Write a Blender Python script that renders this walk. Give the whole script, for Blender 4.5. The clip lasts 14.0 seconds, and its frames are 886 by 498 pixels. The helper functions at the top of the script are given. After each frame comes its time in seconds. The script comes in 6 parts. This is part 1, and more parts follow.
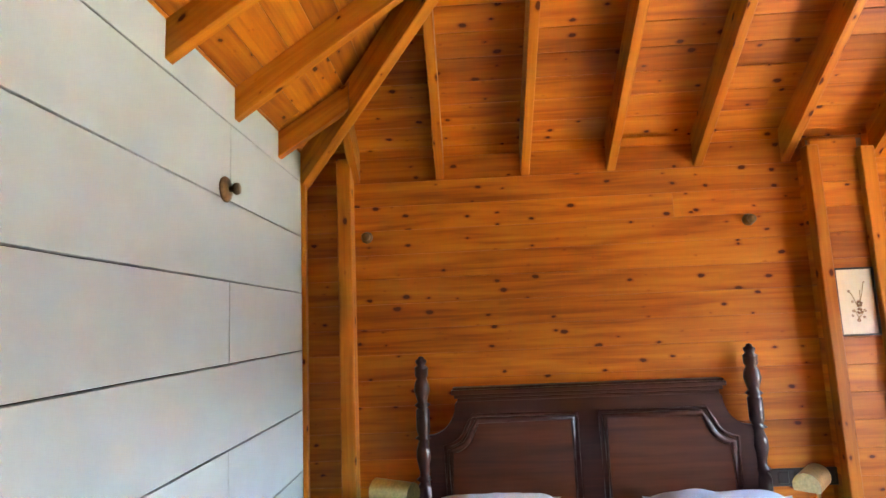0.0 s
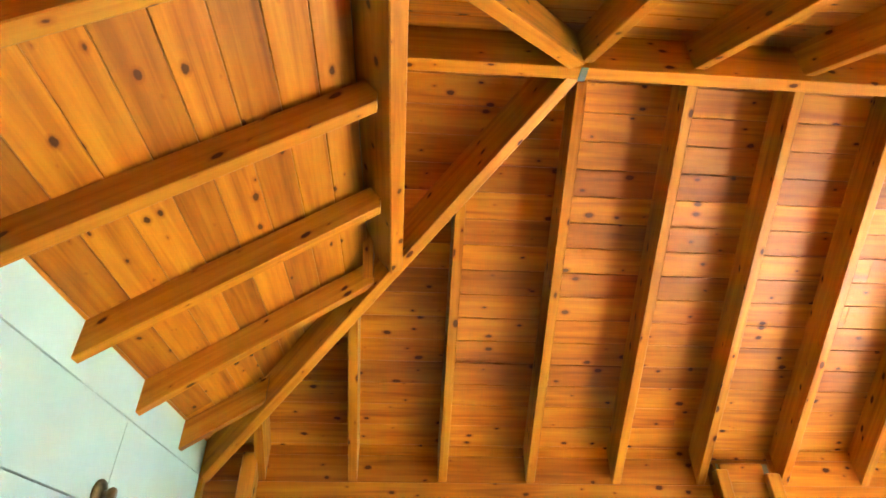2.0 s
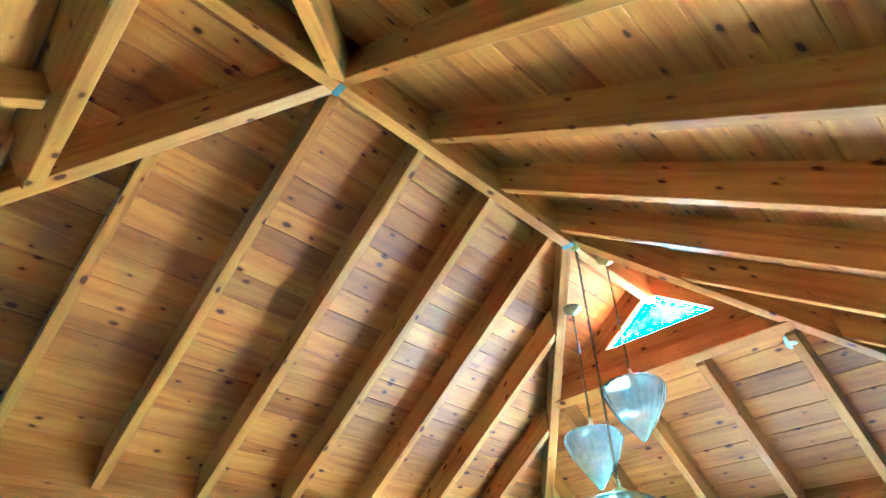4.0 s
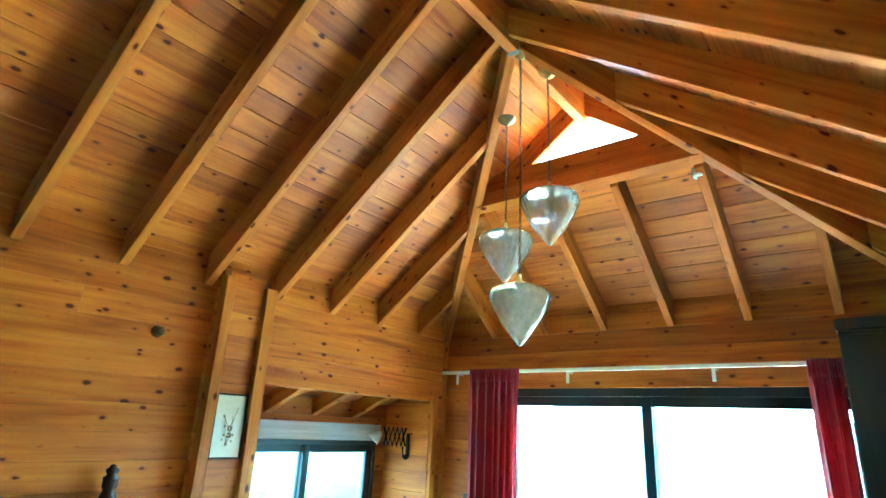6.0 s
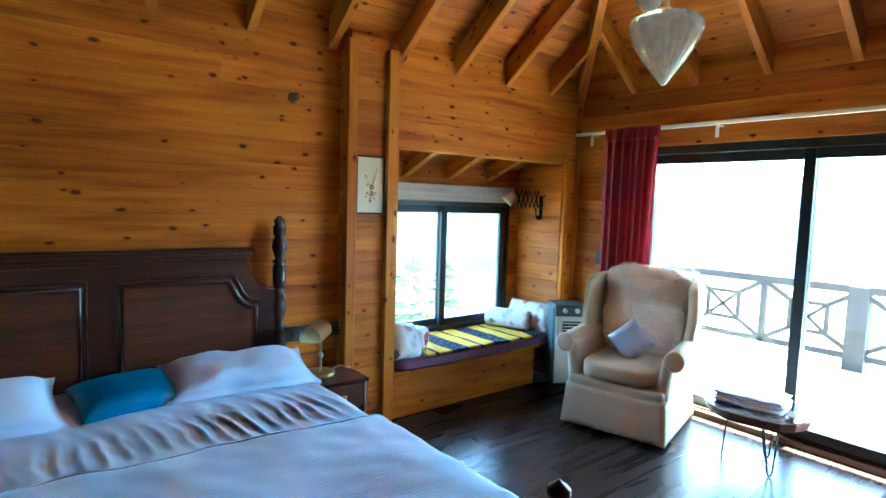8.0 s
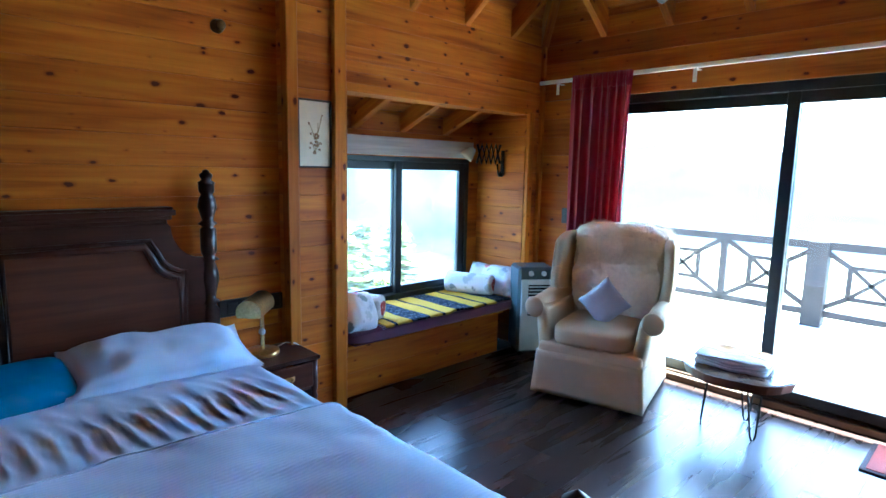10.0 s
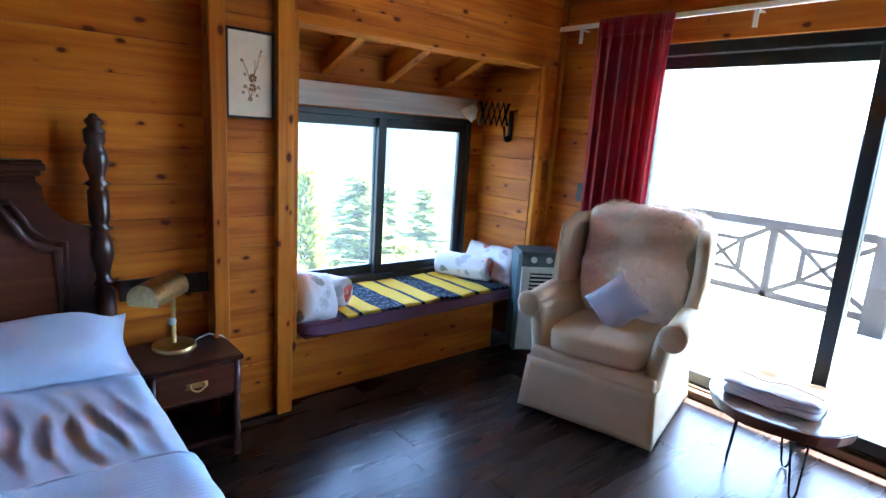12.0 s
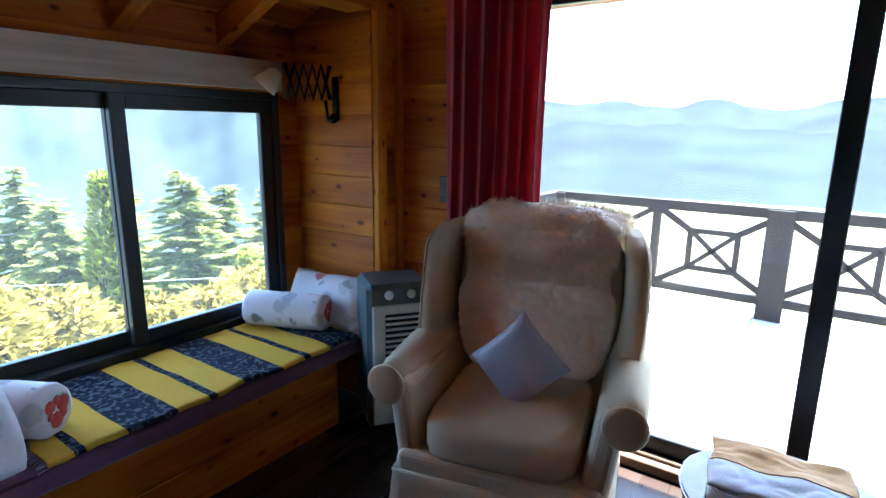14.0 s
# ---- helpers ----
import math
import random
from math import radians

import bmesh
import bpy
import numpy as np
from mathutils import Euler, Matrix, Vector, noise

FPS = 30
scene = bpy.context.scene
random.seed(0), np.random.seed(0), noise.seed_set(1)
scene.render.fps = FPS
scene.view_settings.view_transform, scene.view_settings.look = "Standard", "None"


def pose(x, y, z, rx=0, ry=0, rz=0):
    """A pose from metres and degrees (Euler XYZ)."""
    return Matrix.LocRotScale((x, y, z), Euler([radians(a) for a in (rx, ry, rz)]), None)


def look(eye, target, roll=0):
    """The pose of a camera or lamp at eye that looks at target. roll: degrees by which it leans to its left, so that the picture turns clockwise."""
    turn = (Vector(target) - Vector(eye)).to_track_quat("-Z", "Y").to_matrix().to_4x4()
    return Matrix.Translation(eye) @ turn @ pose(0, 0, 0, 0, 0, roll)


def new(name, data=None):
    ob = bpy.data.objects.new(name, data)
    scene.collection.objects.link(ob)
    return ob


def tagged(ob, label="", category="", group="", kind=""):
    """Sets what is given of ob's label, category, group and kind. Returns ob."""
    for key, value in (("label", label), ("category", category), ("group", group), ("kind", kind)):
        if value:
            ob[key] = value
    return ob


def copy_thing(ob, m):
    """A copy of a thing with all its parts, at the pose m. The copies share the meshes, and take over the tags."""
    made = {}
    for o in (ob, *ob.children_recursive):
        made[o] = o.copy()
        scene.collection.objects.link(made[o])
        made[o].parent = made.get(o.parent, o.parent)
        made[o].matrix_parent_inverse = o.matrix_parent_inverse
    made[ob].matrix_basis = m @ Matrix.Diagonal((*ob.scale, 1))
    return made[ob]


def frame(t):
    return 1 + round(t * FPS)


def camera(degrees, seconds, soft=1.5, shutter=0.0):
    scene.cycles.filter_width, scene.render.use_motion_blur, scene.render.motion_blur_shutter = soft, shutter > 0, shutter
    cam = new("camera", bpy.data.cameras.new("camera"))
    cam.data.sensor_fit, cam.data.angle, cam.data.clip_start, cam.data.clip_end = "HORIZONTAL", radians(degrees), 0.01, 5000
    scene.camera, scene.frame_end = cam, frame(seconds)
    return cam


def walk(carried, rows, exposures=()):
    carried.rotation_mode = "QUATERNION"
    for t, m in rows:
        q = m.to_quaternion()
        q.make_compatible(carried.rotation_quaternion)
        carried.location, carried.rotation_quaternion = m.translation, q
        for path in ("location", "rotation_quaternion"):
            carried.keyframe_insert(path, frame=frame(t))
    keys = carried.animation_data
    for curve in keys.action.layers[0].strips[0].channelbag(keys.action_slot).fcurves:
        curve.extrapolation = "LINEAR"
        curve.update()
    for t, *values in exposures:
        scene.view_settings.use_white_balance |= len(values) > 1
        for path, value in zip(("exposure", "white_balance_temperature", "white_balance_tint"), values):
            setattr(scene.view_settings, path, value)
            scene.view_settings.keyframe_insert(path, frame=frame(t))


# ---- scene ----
cam = camera(77.2, 14.0)
PATH = [
    (0, (0.668, 0.046, 1.591), (0.594, 2.028, 1.848), -2.4),
    (0.5, (0.784, 0.062, 1.639), (0.704, 2.015, 2.062), -1.0),
    (1, (0.797, 0.04, 1.674), (0.76, 1.93, 2.328), 0.0),
    (1.5, (0.796, -0.001, 1.713), (0.837, 1.775, 2.632), 0.3),
    (2, (0.806, -0.055, 1.74), (0.933, 1.591, 2.869), -0.4),
    (2.5, (0.813, -0.059, 1.753), (1.044, 1.476, 3.015), -0.8),
    (3, (0.775, -0.034, 1.763), (1.254, 1.383, 3.091), -1.9),
    (3.5, (0.788, -0.002, 1.764), (1.583, 1.287, 3.071), -1.8),
    (4, (0.841, 0.056, 1.729), (1.932, 1.22, 2.936), -0.1),
    (4.2, (0.827, 0.129, 1.701), (2.032, 1.218, 2.867), -0.6),
    (6.3, (0.852, 0.037, 1.643), (2.355, 1.26, 2.138), 4.0),
    (6.5, (0.866, 0.04, 1.637), (2.359, 1.312, 2.03), 3.6),
    (7, (0.895, 0.037, 1.591), (2.317, 1.435, 1.742), 2.4),
    (7.5, (0.931, 0.056, 1.549), (2.249, 1.56, 1.505), 2.2),
    (8, (0.937, 0.077, 1.515), (2.177, 1.637, 1.344), 1.8),
    (8.5, (0.927, 0.093, 1.508), (2.168, 1.646, 1.292), 1.3),
    (9, (0.932, 0.156, 1.491), (2.235, 1.655, 1.258), 0.9),
    (9.2, (0.973, 0.187, 1.476), (2.295, 1.667, 1.232), 1.0),
    (11.3, (1.477, 0.733, 1.402), (2.871, 2.118, 1.032), 1.9),
    (11.5, (1.57, 0.72, 1.414), (2.941, 2.125, 1.028), 2.6),
    (12, (1.824, 0.687, 1.416), (3.092, 2.178, 1.005), 3.7),
    (12.5, (2.08, 0.828, 1.401), (3.288, 2.365, 0.979), 4.0),
    (13, (2.318, 1.039, 1.379), (3.57, 2.54, 0.955), 3.2),
    (13.5, (2.574, 1.221, 1.37), (3.916, 2.646, 0.959), 2.3),
    (14, (2.767, 1.443, 1.37), (4.367, 2.563, 0.939), 0.8),
]
EXPOSURE = [(0.0, 6.65, 6700, 14), (1.0, 6.9, 6700, 10), (1.5, 7.05, 6400, 0), (2.0, 7.15, 5900, -19), (2.5, 7.2, 5300, -38), (3.0, 7.2, 3900, -41), (3.5, 7.2, 3200, -39),
            (4.2, 7.2, 2900, -39), (6.5, 6.3, 4550, -40), (7.5, 5.92, 5000, -24), (8.5, 5.75, 4850, -13), (9.0, 5.6, 4700, -9), (11.5, 5.32, 5050, 1), (12.5, 5.4, 5600, 6), (13.2, 5.0, 5700, 6), (14.0, 4.2, 5500, 4)]
walk(cam, [(t, look(eye, target, roll)) for t, eye, target, roll in PATH], EXPOSURE)

# ---- daylight ----
SUN_ELEVATION, SUN_AZIMUTH = 65.0, -8.0  # degrees; azimuth from +x towards +y
sky_world = bpy.data.worlds.new("sky")
scene.world = sky_world
sky_world.use_nodes = True
wn = sky_world.node_tree
sky = wn.nodes.new("ShaderNodeTexSky")
sky.sky_type, sky.sun_disc = "NISHITA", False
sky.sun_elevation, sky.sun_rotation = radians(SUN_ELEVATION), radians(90 - SUN_AZIMUTH)
sky.altitude, sky.air_density, sky.dust_density = 1800, 1.0, 6.0
wn.links.new(sky.outputs[0], wn.nodes["Background"].inputs[0])
wn.nodes["Background"].inputs[1].default_value = 0.15
sun_data = bpy.data.lights.new("sun", "SUN")
sun_data.energy, sun_data.angle, sun_data.color = 5.0, radians(0.55), (1.0, 0.95, 0.86)
sun_ob = new("sun", sun_data)
ce = math.cos(radians(SUN_ELEVATION))
SUN_FROM = Vector((ce * math.cos(radians(SUN_AZIMUTH)), ce * math.sin(radians(SUN_AZIMUTH)), math.sin(radians(SUN_ELEVATION))))
sun_ob.matrix_world = look(SUN_FROM * 30, (0, 0, 0))

# ---- materials ----
def nodes_of(name, rough=0.5, metal=0.0, color=(0.5, 0.5, 0.5)):
    m = bpy.data.materials.new(name)
    m.use_nodes = True
    nt = m.node_tree
    b = nt.nodes["Principled BSDF"]
    b.inputs["Base Color"].default_value = (*color, 1)
    b.inputs["Roughness"].default_value = rough
    b.inputs["Metallic"].default_value = metal
    return m, nt, b


def add(nt, kind, **props):
    n = nt.nodes.new(kind)
    for k, v in props.items():
        n.inputs[k.replace("_", " ")].default_value = v
    return n


def ramp(nt, source, stops):
    r = nt.nodes.new("ShaderNodeValToRGB")
    e = r.color_ramp.elements
    while len(e) < len(stops):
        e.new(0.5)
    for el, (p, c) in zip(e, stops):
        el.position = p
        el.color = (*c, 1) if len(c) == 3 else c
    nt.links.new(source, r.inputs[0])
    return r.outputs[0]


def mix(nt, a, b, fac, mode="MIX"):
    n = nt.nodes.new("ShaderNodeMix")
    n.data_type, n.blend_type = "RGBA", mode
    for sock, v in ((n.inputs[0], fac), (n.inputs[6], a), (n.inputs[7], b)):
        if hasattr(v, "is_output"):
            nt.links.new(v, sock)
        else:
            sock.default_value = v if not isinstance(v, tuple) else (*v, 1)
    return n.outputs[2]


def calc(nt, op, a, b=0.0, c=0.0):
    n = nt.nodes.new("ShaderNodeMath")
    n.operation = op
    for sock, v in zip(n.inputs, (a, b, c)):
        if hasattr(v, "is_output"):
            nt.links.new(v, sock)
        else:
            sock.default_value = v
    return n.outputs[0]


def bump(nt, b, height, strength=0.3, distance=0.005):
    n = add(nt, "ShaderNodeBump", Strength=strength, Distance=distance)
    nt.links.new(height, n.inputs["Height"])
    nt.links.new(n.outputs[0], b.inputs["Normal"])


def coords(nt, space="UV", scale=(1, 1, 1), jitter=True):
    """Coordinates in metres, moved by a random amount for each object and each loose piece."""
    tc = nt.nodes.new("ShaderNodeTexCoord")
    out = tc.outputs[space]
    if jitter:
        oi, ge = nt.nodes.new("ShaderNodeObjectInfo"), nt.nodes.new("ShaderNodeNewGeometry")
        s = calc(nt, "ADD", calc(nt, "MULTIPLY", oi.outputs["Random"], 71.3), calc(nt, "MULTIPLY", ge.outputs["Random Per Island"], 37.7))
        cx = nt.nodes.new("ShaderNodeCombineXYZ")
        nt.links.new(s, cx.inputs[0])
        nt.links.new(calc(nt, "MULTIPLY", s, 0.37), cx.inputs[1])
        va = nt.nodes.new("ShaderNodeVectorMath")
        nt.links.new(out, va.inputs[0])
        nt.links.new(cx.outputs[0], va.inputs[1])
        out = va.outputs[0]
    mp = nt.nodes.new("ShaderNodeMapping")
    mp.inputs["Scale"].default_value = scale
    nt.links.new(out, mp.inputs["Vector"])
    return mp.outputs[0]


def tex(nt, kind, vec, scale, detail=4.0, rough=0.55, distortion=0.0):
    n = nt.nodes.new(kind)
    n.inputs["Scale"].default_value = scale
    if kind == "ShaderNodeTexNoise":
        n.inputs["Detail"].default_value, n.inputs["Roughness"].default_value = detail, rough
        n.inputs["Distortion"].default_value = distortion
    nt.links.new(vec, n.inputs["Vector"])
    return n


def wood(name, dark, mid, light, rough=0.38, knots=True, spread=0.35, coat=0.25, grain=1.0, gloss=0.5):
    """Varnished boards: u runs along the grain, v across it, in metres."""
    m, nt, b = nodes_of(name, rough)
    fine = tex(nt, "ShaderNodeTexNoise", coords(nt, scale=(1.1, 24, 24)), 1.6 * grain, 5, 0.55, 0.6).outputs[0]
    wide = tex(nt, "ShaderNodeTexNoise", coords(nt, scale=(0.7, 6, 6)), 1.5, 3, 0.5, 0.8).outputs[0]
    g = calc(nt, "ADD", calc(nt, "MULTIPLY", fine, 0.45), calc(nt, "MULTIPLY", wide, 0.55))
    col = ramp(nt, g, [(0.31, dark), (0.5, mid), (0.7, light)])
    oi, ge = nt.nodes.new("ShaderNodeObjectInfo"), nt.nodes.new("ShaderNodeNewGeometry")
    r = calc(nt, "FRACT", calc(nt, "ADD", oi.outputs["Random"], calc(nt, "MULTIPLY", ge.outputs["Random Per Island"], 7.31)))
    tone = ramp(nt, r, [(0.0, (1 - spread, 1 - spread * 1.15, 1 - spread * 1.3)), (0.5, (0.92, 0.92, 0.92)), (1.0, (1.08, 1.1, 1.14))])
    col = mix(nt, col, tone, 1.0, "MULTIPLY")
    if knots:
        v = nt.nodes.new("ShaderNodeTexVoronoi")
        v.voronoi_dimensions, v.feature = "2D", "F1"
        v.inputs["Scale"].default_value = 1.0
        warp = tex(nt, "ShaderNodeTexNoise", coords(nt, scale=(9, 9, 9)), 4.0, 2).outputs[1]
        kv = nt.nodes.new("ShaderNodeVectorMath")
        kv.operation = "MULTIPLY_ADD"
        nt.links.new(warp, kv.inputs[0])
        kv.inputs[1].default_value = (0.09, 0.09, 0)
        nt.links.new(coords(nt, scale=(5.4, 9.6, 1)), kv.inputs[2])
        nt.links.new(kv.outputs[0], v.inputs["Vector"])
        sep = nt.nodes.new("ShaderNodeSeparateColor")
        nt.links.new(v.outputs["Color"], sep.inputs[0])
        size = calc(nt, "MULTIPLY", calc(nt, "SUBTRACT", sep.outputs[0], 0.33), 0.19)
        inside = calc(nt, "SUBTRACT", size, v.outputs["Distance"])
        core = ramp(nt, inside, [(0.0, (0, 0, 0)), (0.035, (1, 1, 1))])
        ring = ramp(nt, calc(nt, "ADD", inside, 0.075), [(0.0, (0, 0, 0)), (0.1, (0.62, 0.62, 0.62))])
        col = mix(nt, col, (dark[0] * 0.75, dark[1] * 0.45, dark[2] * 0.5), ring)
        col = mix(nt, col, (dark[0] * 0.32, dark[1] * 0.2, dark[2] * 0.2), core)
    nt.links.new(col, b.inputs["Base Color"])
    b.inputs["Specular IOR Level"].default_value = gloss
    b.inputs["Coat Weight"].default_value, b.inputs["Coat Roughness"].default_value = coat, 0.22
    nt.links.new(calc(nt, "ADD", rough - 0.08, calc(nt, "MULTIPLY", wide, 0.18)), b.inputs["Roughness"])
    bump(nt, b, fine, 0.12, 0.002)
    return m


def cloth(name, color, rough=0.9, weave=900.0, spread=0.12, sheen=0.25, fold=0.0, space="Object"):
    m, nt, b = nodes_of(name, rough, 0, color)
    big = tex(nt, "ShaderNodeTexNoise", coords(nt, space, jitter=False), 6.0, 4).outputs[0]
    fine = tex(nt, "ShaderNodeTexNoise", coords(nt, space, jitter=False), weave * 0.35, 2).outputs[0]
    lo, hi = tuple(c * (1 - spread) for c in color), tuple(min(1, c * (1 + spread)) for c in color)
    nt.links.new(ramp(nt, calc(nt, "ADD", calc(nt, "MULTIPLY", big, 0.7), calc(nt, "MULTIPLY", fine, 0.3)), [(0.3, lo), (0.7, hi)]), b.inputs["Base Color"])
    b.inputs["Specular IOR Level"].default_value = 0.5 if rough < 0.7 else 0.12
    b.inputs["Sheen Weight"].default_value = sheen
    b.inputs["Sheen Roughness"].default_value = 0.5
    bump(nt, b, calc(nt, "ADD", fine, calc(nt, "MULTIPLY", big, fold)), 0.25, 0.004)
    return m


def plain(name, color, rough=0.5, metal=0.0, spread=0.15, scale=14.0, relief=0.1, space="Object"):
    m, nt, b = nodes_of(name, rough, metal, color)
    b.inputs["Specular IOR Level"].default_value = 0.5 if rough < 0.7 else 0.08
    n = tex(nt, "ShaderNodeTexNoise", coords(nt, space, jitter=False), scale, 6).outputs[0]
    lo, hi = tuple(c * (1 - spread) for c in color), tuple(min(1, c * (1 + spread)) for c in color)
    nt.links.new(ramp(nt, n, [(0.3, lo), (0.7, hi)]), b.inputs["Base Color"])
    nt.links.new(calc(nt, "ADD", rough - 0.1, calc(nt, "MULTIPLY", n, 0.2)), b.inputs["Roughness"])
    if relief:
        bump(nt, b, n, relief, 0.003)
    return m


def glass_mat(name, tint=(1, 1, 1), rough=0.0):
    m, nt, b = nodes_of(name, rough, 0, tint)
    b.inputs["Transmission Weight"].default_value = 1.0
    b.inputs["IOR"].default_value = 1.45
    return m


def pane_mat(name, haze):
    """A thin flat pane: clear with a faint mirror image and a pale translucent film that imitates haze and glare."""
    m, nt, b = nodes_of(name, 0.02)
    tr, gl, mx, fr = (nt.nodes.new("ShaderNode" + k) for k in ("BsdfTransparent", "BsdfGlossy", "MixShader", "Fresnel"))
    gl.inputs["Roughness"].default_value = 0.0
    fr.inputs["IOR"].default_value = 1.4
    nt.links.new(calc(nt, "MULTIPLY", fr.outputs[0], 0.6), mx.inputs[0])
    nt.links.new(tr.outputs[0], mx.inputs[1])
    nt.links.new(gl.outputs[0], mx.inputs[2])
    film, veiled = nt.nodes.new("ShaderNodeBsdfTranslucent"), nt.nodes.new("ShaderNodeMixShader")
    film.inputs[0].default_value = (0.85, 0.82, 0.74, 1)
    n = tex(nt, "ShaderNodeTexNoise", coords(nt, "Object", jitter=False), 3.0, 4).outputs[0]
    nt.links.new(ramp(nt, n, [(0.3, (haze * 0.7,) * 3), (0.7, (haze * 1.3,) * 3)]), veiled.inputs[0])
    nt.links.new(mx.outputs[0], veiled.inputs[1])
    nt.links.new(film.outputs[0], veiled.inputs[2])
    nt.links.new(veiled.outputs[0], nt.nodes["Material Output"].inputs[0])
    return m


M = {}
M["pine"] = wood("varnished_pine", (0.23, 0.048, 0.002), (0.46, 0.132, 0.004), (0.61, 0.218, 0.009), rough=0.5, spread=0.33, coat=0.0, gloss=0.25)
M["beam"] = wood("pine_beam", (0.27, 0.07, 0.003), (0.47, 0.15, 0.007), (0.6, 0.235, 0.014), rough=0.5, knots=True, spread=0.2, coat=0.0, gloss=0.2)
M["floor"] = wood("dark_laminate", (0.02, 0.01, 0.007), (0.028, 0.014, 0.009), (0.037, 0.019, 0.013), rough=0.27, knots=False, spread=0.3, coat=0.04, gloss=0.3)
M["mahogany"] = wood("dark_mahogany", (0.016, 0.004, 0.003), (0.035, 0.009, 0.006), (0.075, 0.022, 0.012), rough=0.34, knots=False, spread=0.1, coat=0.2, gloss=0.35)
M["mahogany_panel"] = wood("red_mahogany_panel", (0.04, 0.01, 0.005), (0.075, 0.021, 0.009), (0.12, 0.038, 0.015), rough=0.4, knots=False, spread=0.1, coat=0.12, gloss=0.25)
M["whiteboard"] = plain("white_painted_board", (0.46, 0.54, 0.54), 0.6, 0, 0.04, 5.0, 0.06)
M["whitewood"] = wood("white_washed_wood", (0.36, 0.34, 0.31), (0.52, 0.5, 0.47), (0.62, 0.6, 0.57), rough=0.6, knots=False, spread=0.05, coat=0.0)
M["whitepaint"] = plain("white_enamel", (0.8, 0.8, 0.78), 0.35, 0, 0.04, 20, 0.02)
M["darkjoint"] = plain("dark_gap", (0.02, 0.02, 0.022), 0.9)
M["alu"] = plain("dark_grey_aluminium", (0.022, 0.026, 0.03), 0.38, 0.3, 0.15, 40, 0.02)
# film strength per pane: outdoor haze in bay and door, white glow in the gable
M["pane"] = pane_mat("window_glass", 0.028)
M["gable_pane"] = pane_mat("gable_glass", 0.05)
M["door_pane"] = pane_mat("door_glass", 0.003)
M["brass"] = plain("aged_brass", (0.55, 0.4, 0.16), 0.32, 1.0, 0.2, 60, 0.05)
M["bronze"] = plain("dark_bronze", (0.16, 0.1, 0.05), 0.38, 1.0, 0.3, 60, 0.08)
M["steel"] = plain("galvanised_steel", (0.14, 0.14, 0.14), 0.6, 0.3, 0.1, 40, 0.02)
M["outer"] = plain("outer_boarding", (0.2, 0.13, 0.08), 0.8)


# ---- mesh helpers ----
def mesh_object(name, bm, mat, parent=None, smooth=False):
    me = bpy.data.meshes.new(name)
    bm.normal_update()
    bm.to_mesh(me)
    bm.free()
    if mat:
        me.materials.append(mat)
    if smooth:
        for p in me.polygons:
            p.use_smooth = True
    ob = new(name, me)
    ob.parent = parent
    return ob


def part(name, bm, mat, parent, label="", smooth=False):
    ob = mesh_object(name, bm, mat, parent, smooth)
    return tagged(ob, label) if label else ob


def empty(name, at=(0, 0, 0), rz=0.0):
    e = new(name)
    e.matrix_world = pose(*at, 0, 0, rz)
    e.empty_display_size = 0.1
    return e


def thing(name, label, category, at=(0, 0, 0), rz=0.0, group="", kind=""):
    return tagged(empty(name, at, rz), label, category, group, kind)


def box(bm, x0, x1, y0, y1, z0, z1, bevel=0.0, segments=1):
    """A box with u along its longest side."""
    r = bmesh.ops.create_cube(bm, size=1.0)
    vs = r["verts"]
    for v in vs:
        v.co = Vector((x0 + (v.co.x + 0.5) * (x1 - x0), y0 + (v.co.y + 0.5) * (y1 - y0), z0 + (v.co.z + 0.5) * (z1 - z0)))
    size = (abs(x1 - x0), abs(y1 - y0), abs(z1 - z0))
    faces = list({f for v in vs for f in v.link_faces})
    if bevel > 0:
        es = list({e for f in faces for e in f.edges})
        out = bmesh.ops.bevel(bm, geom=es, offset=bevel, segments=segments, profile=0.5, affect="EDGES")
        faces = list({f for v in out["verts"] for f in v.link_faces} | {f for f in faces if f.is_valid})
    uv_box(bm, faces, size.index(max(size)))
    return faces


def uv_box(bm, faces, axis):
    uv = bm.loops.layers.uv.verify()
    other = [i for i in range(3) if i != axis]
    for f in faces:
        for l in f.loops:
            l[uv].uv = (l.vert.co[axis], l.vert.co[other[0]] + l.vert.co[other[1]])


def boxes(*dims, bevel=0.0):
    bm = bmesh.new()
    for d in dims:
        box(bm, *d, bevel=bevel)
    return bm


BOARDS = {}


def board_mesh(length, width, thick, groove, mat):
    key = (round(length, 3), round(width, 4), thick, groove, mat.name)
    if key in BOARDS:
        return BOARDS[key]
    bm = bmesh.new()
    add_board(bm, Matrix.Identity(4), length, width, thick, groove)
    me = bpy.data.meshes.new("plank")
    bm.to_mesh(me)
    bm.free()
    me.materials.append(mat)
    BOARDS[key] = me
    return me


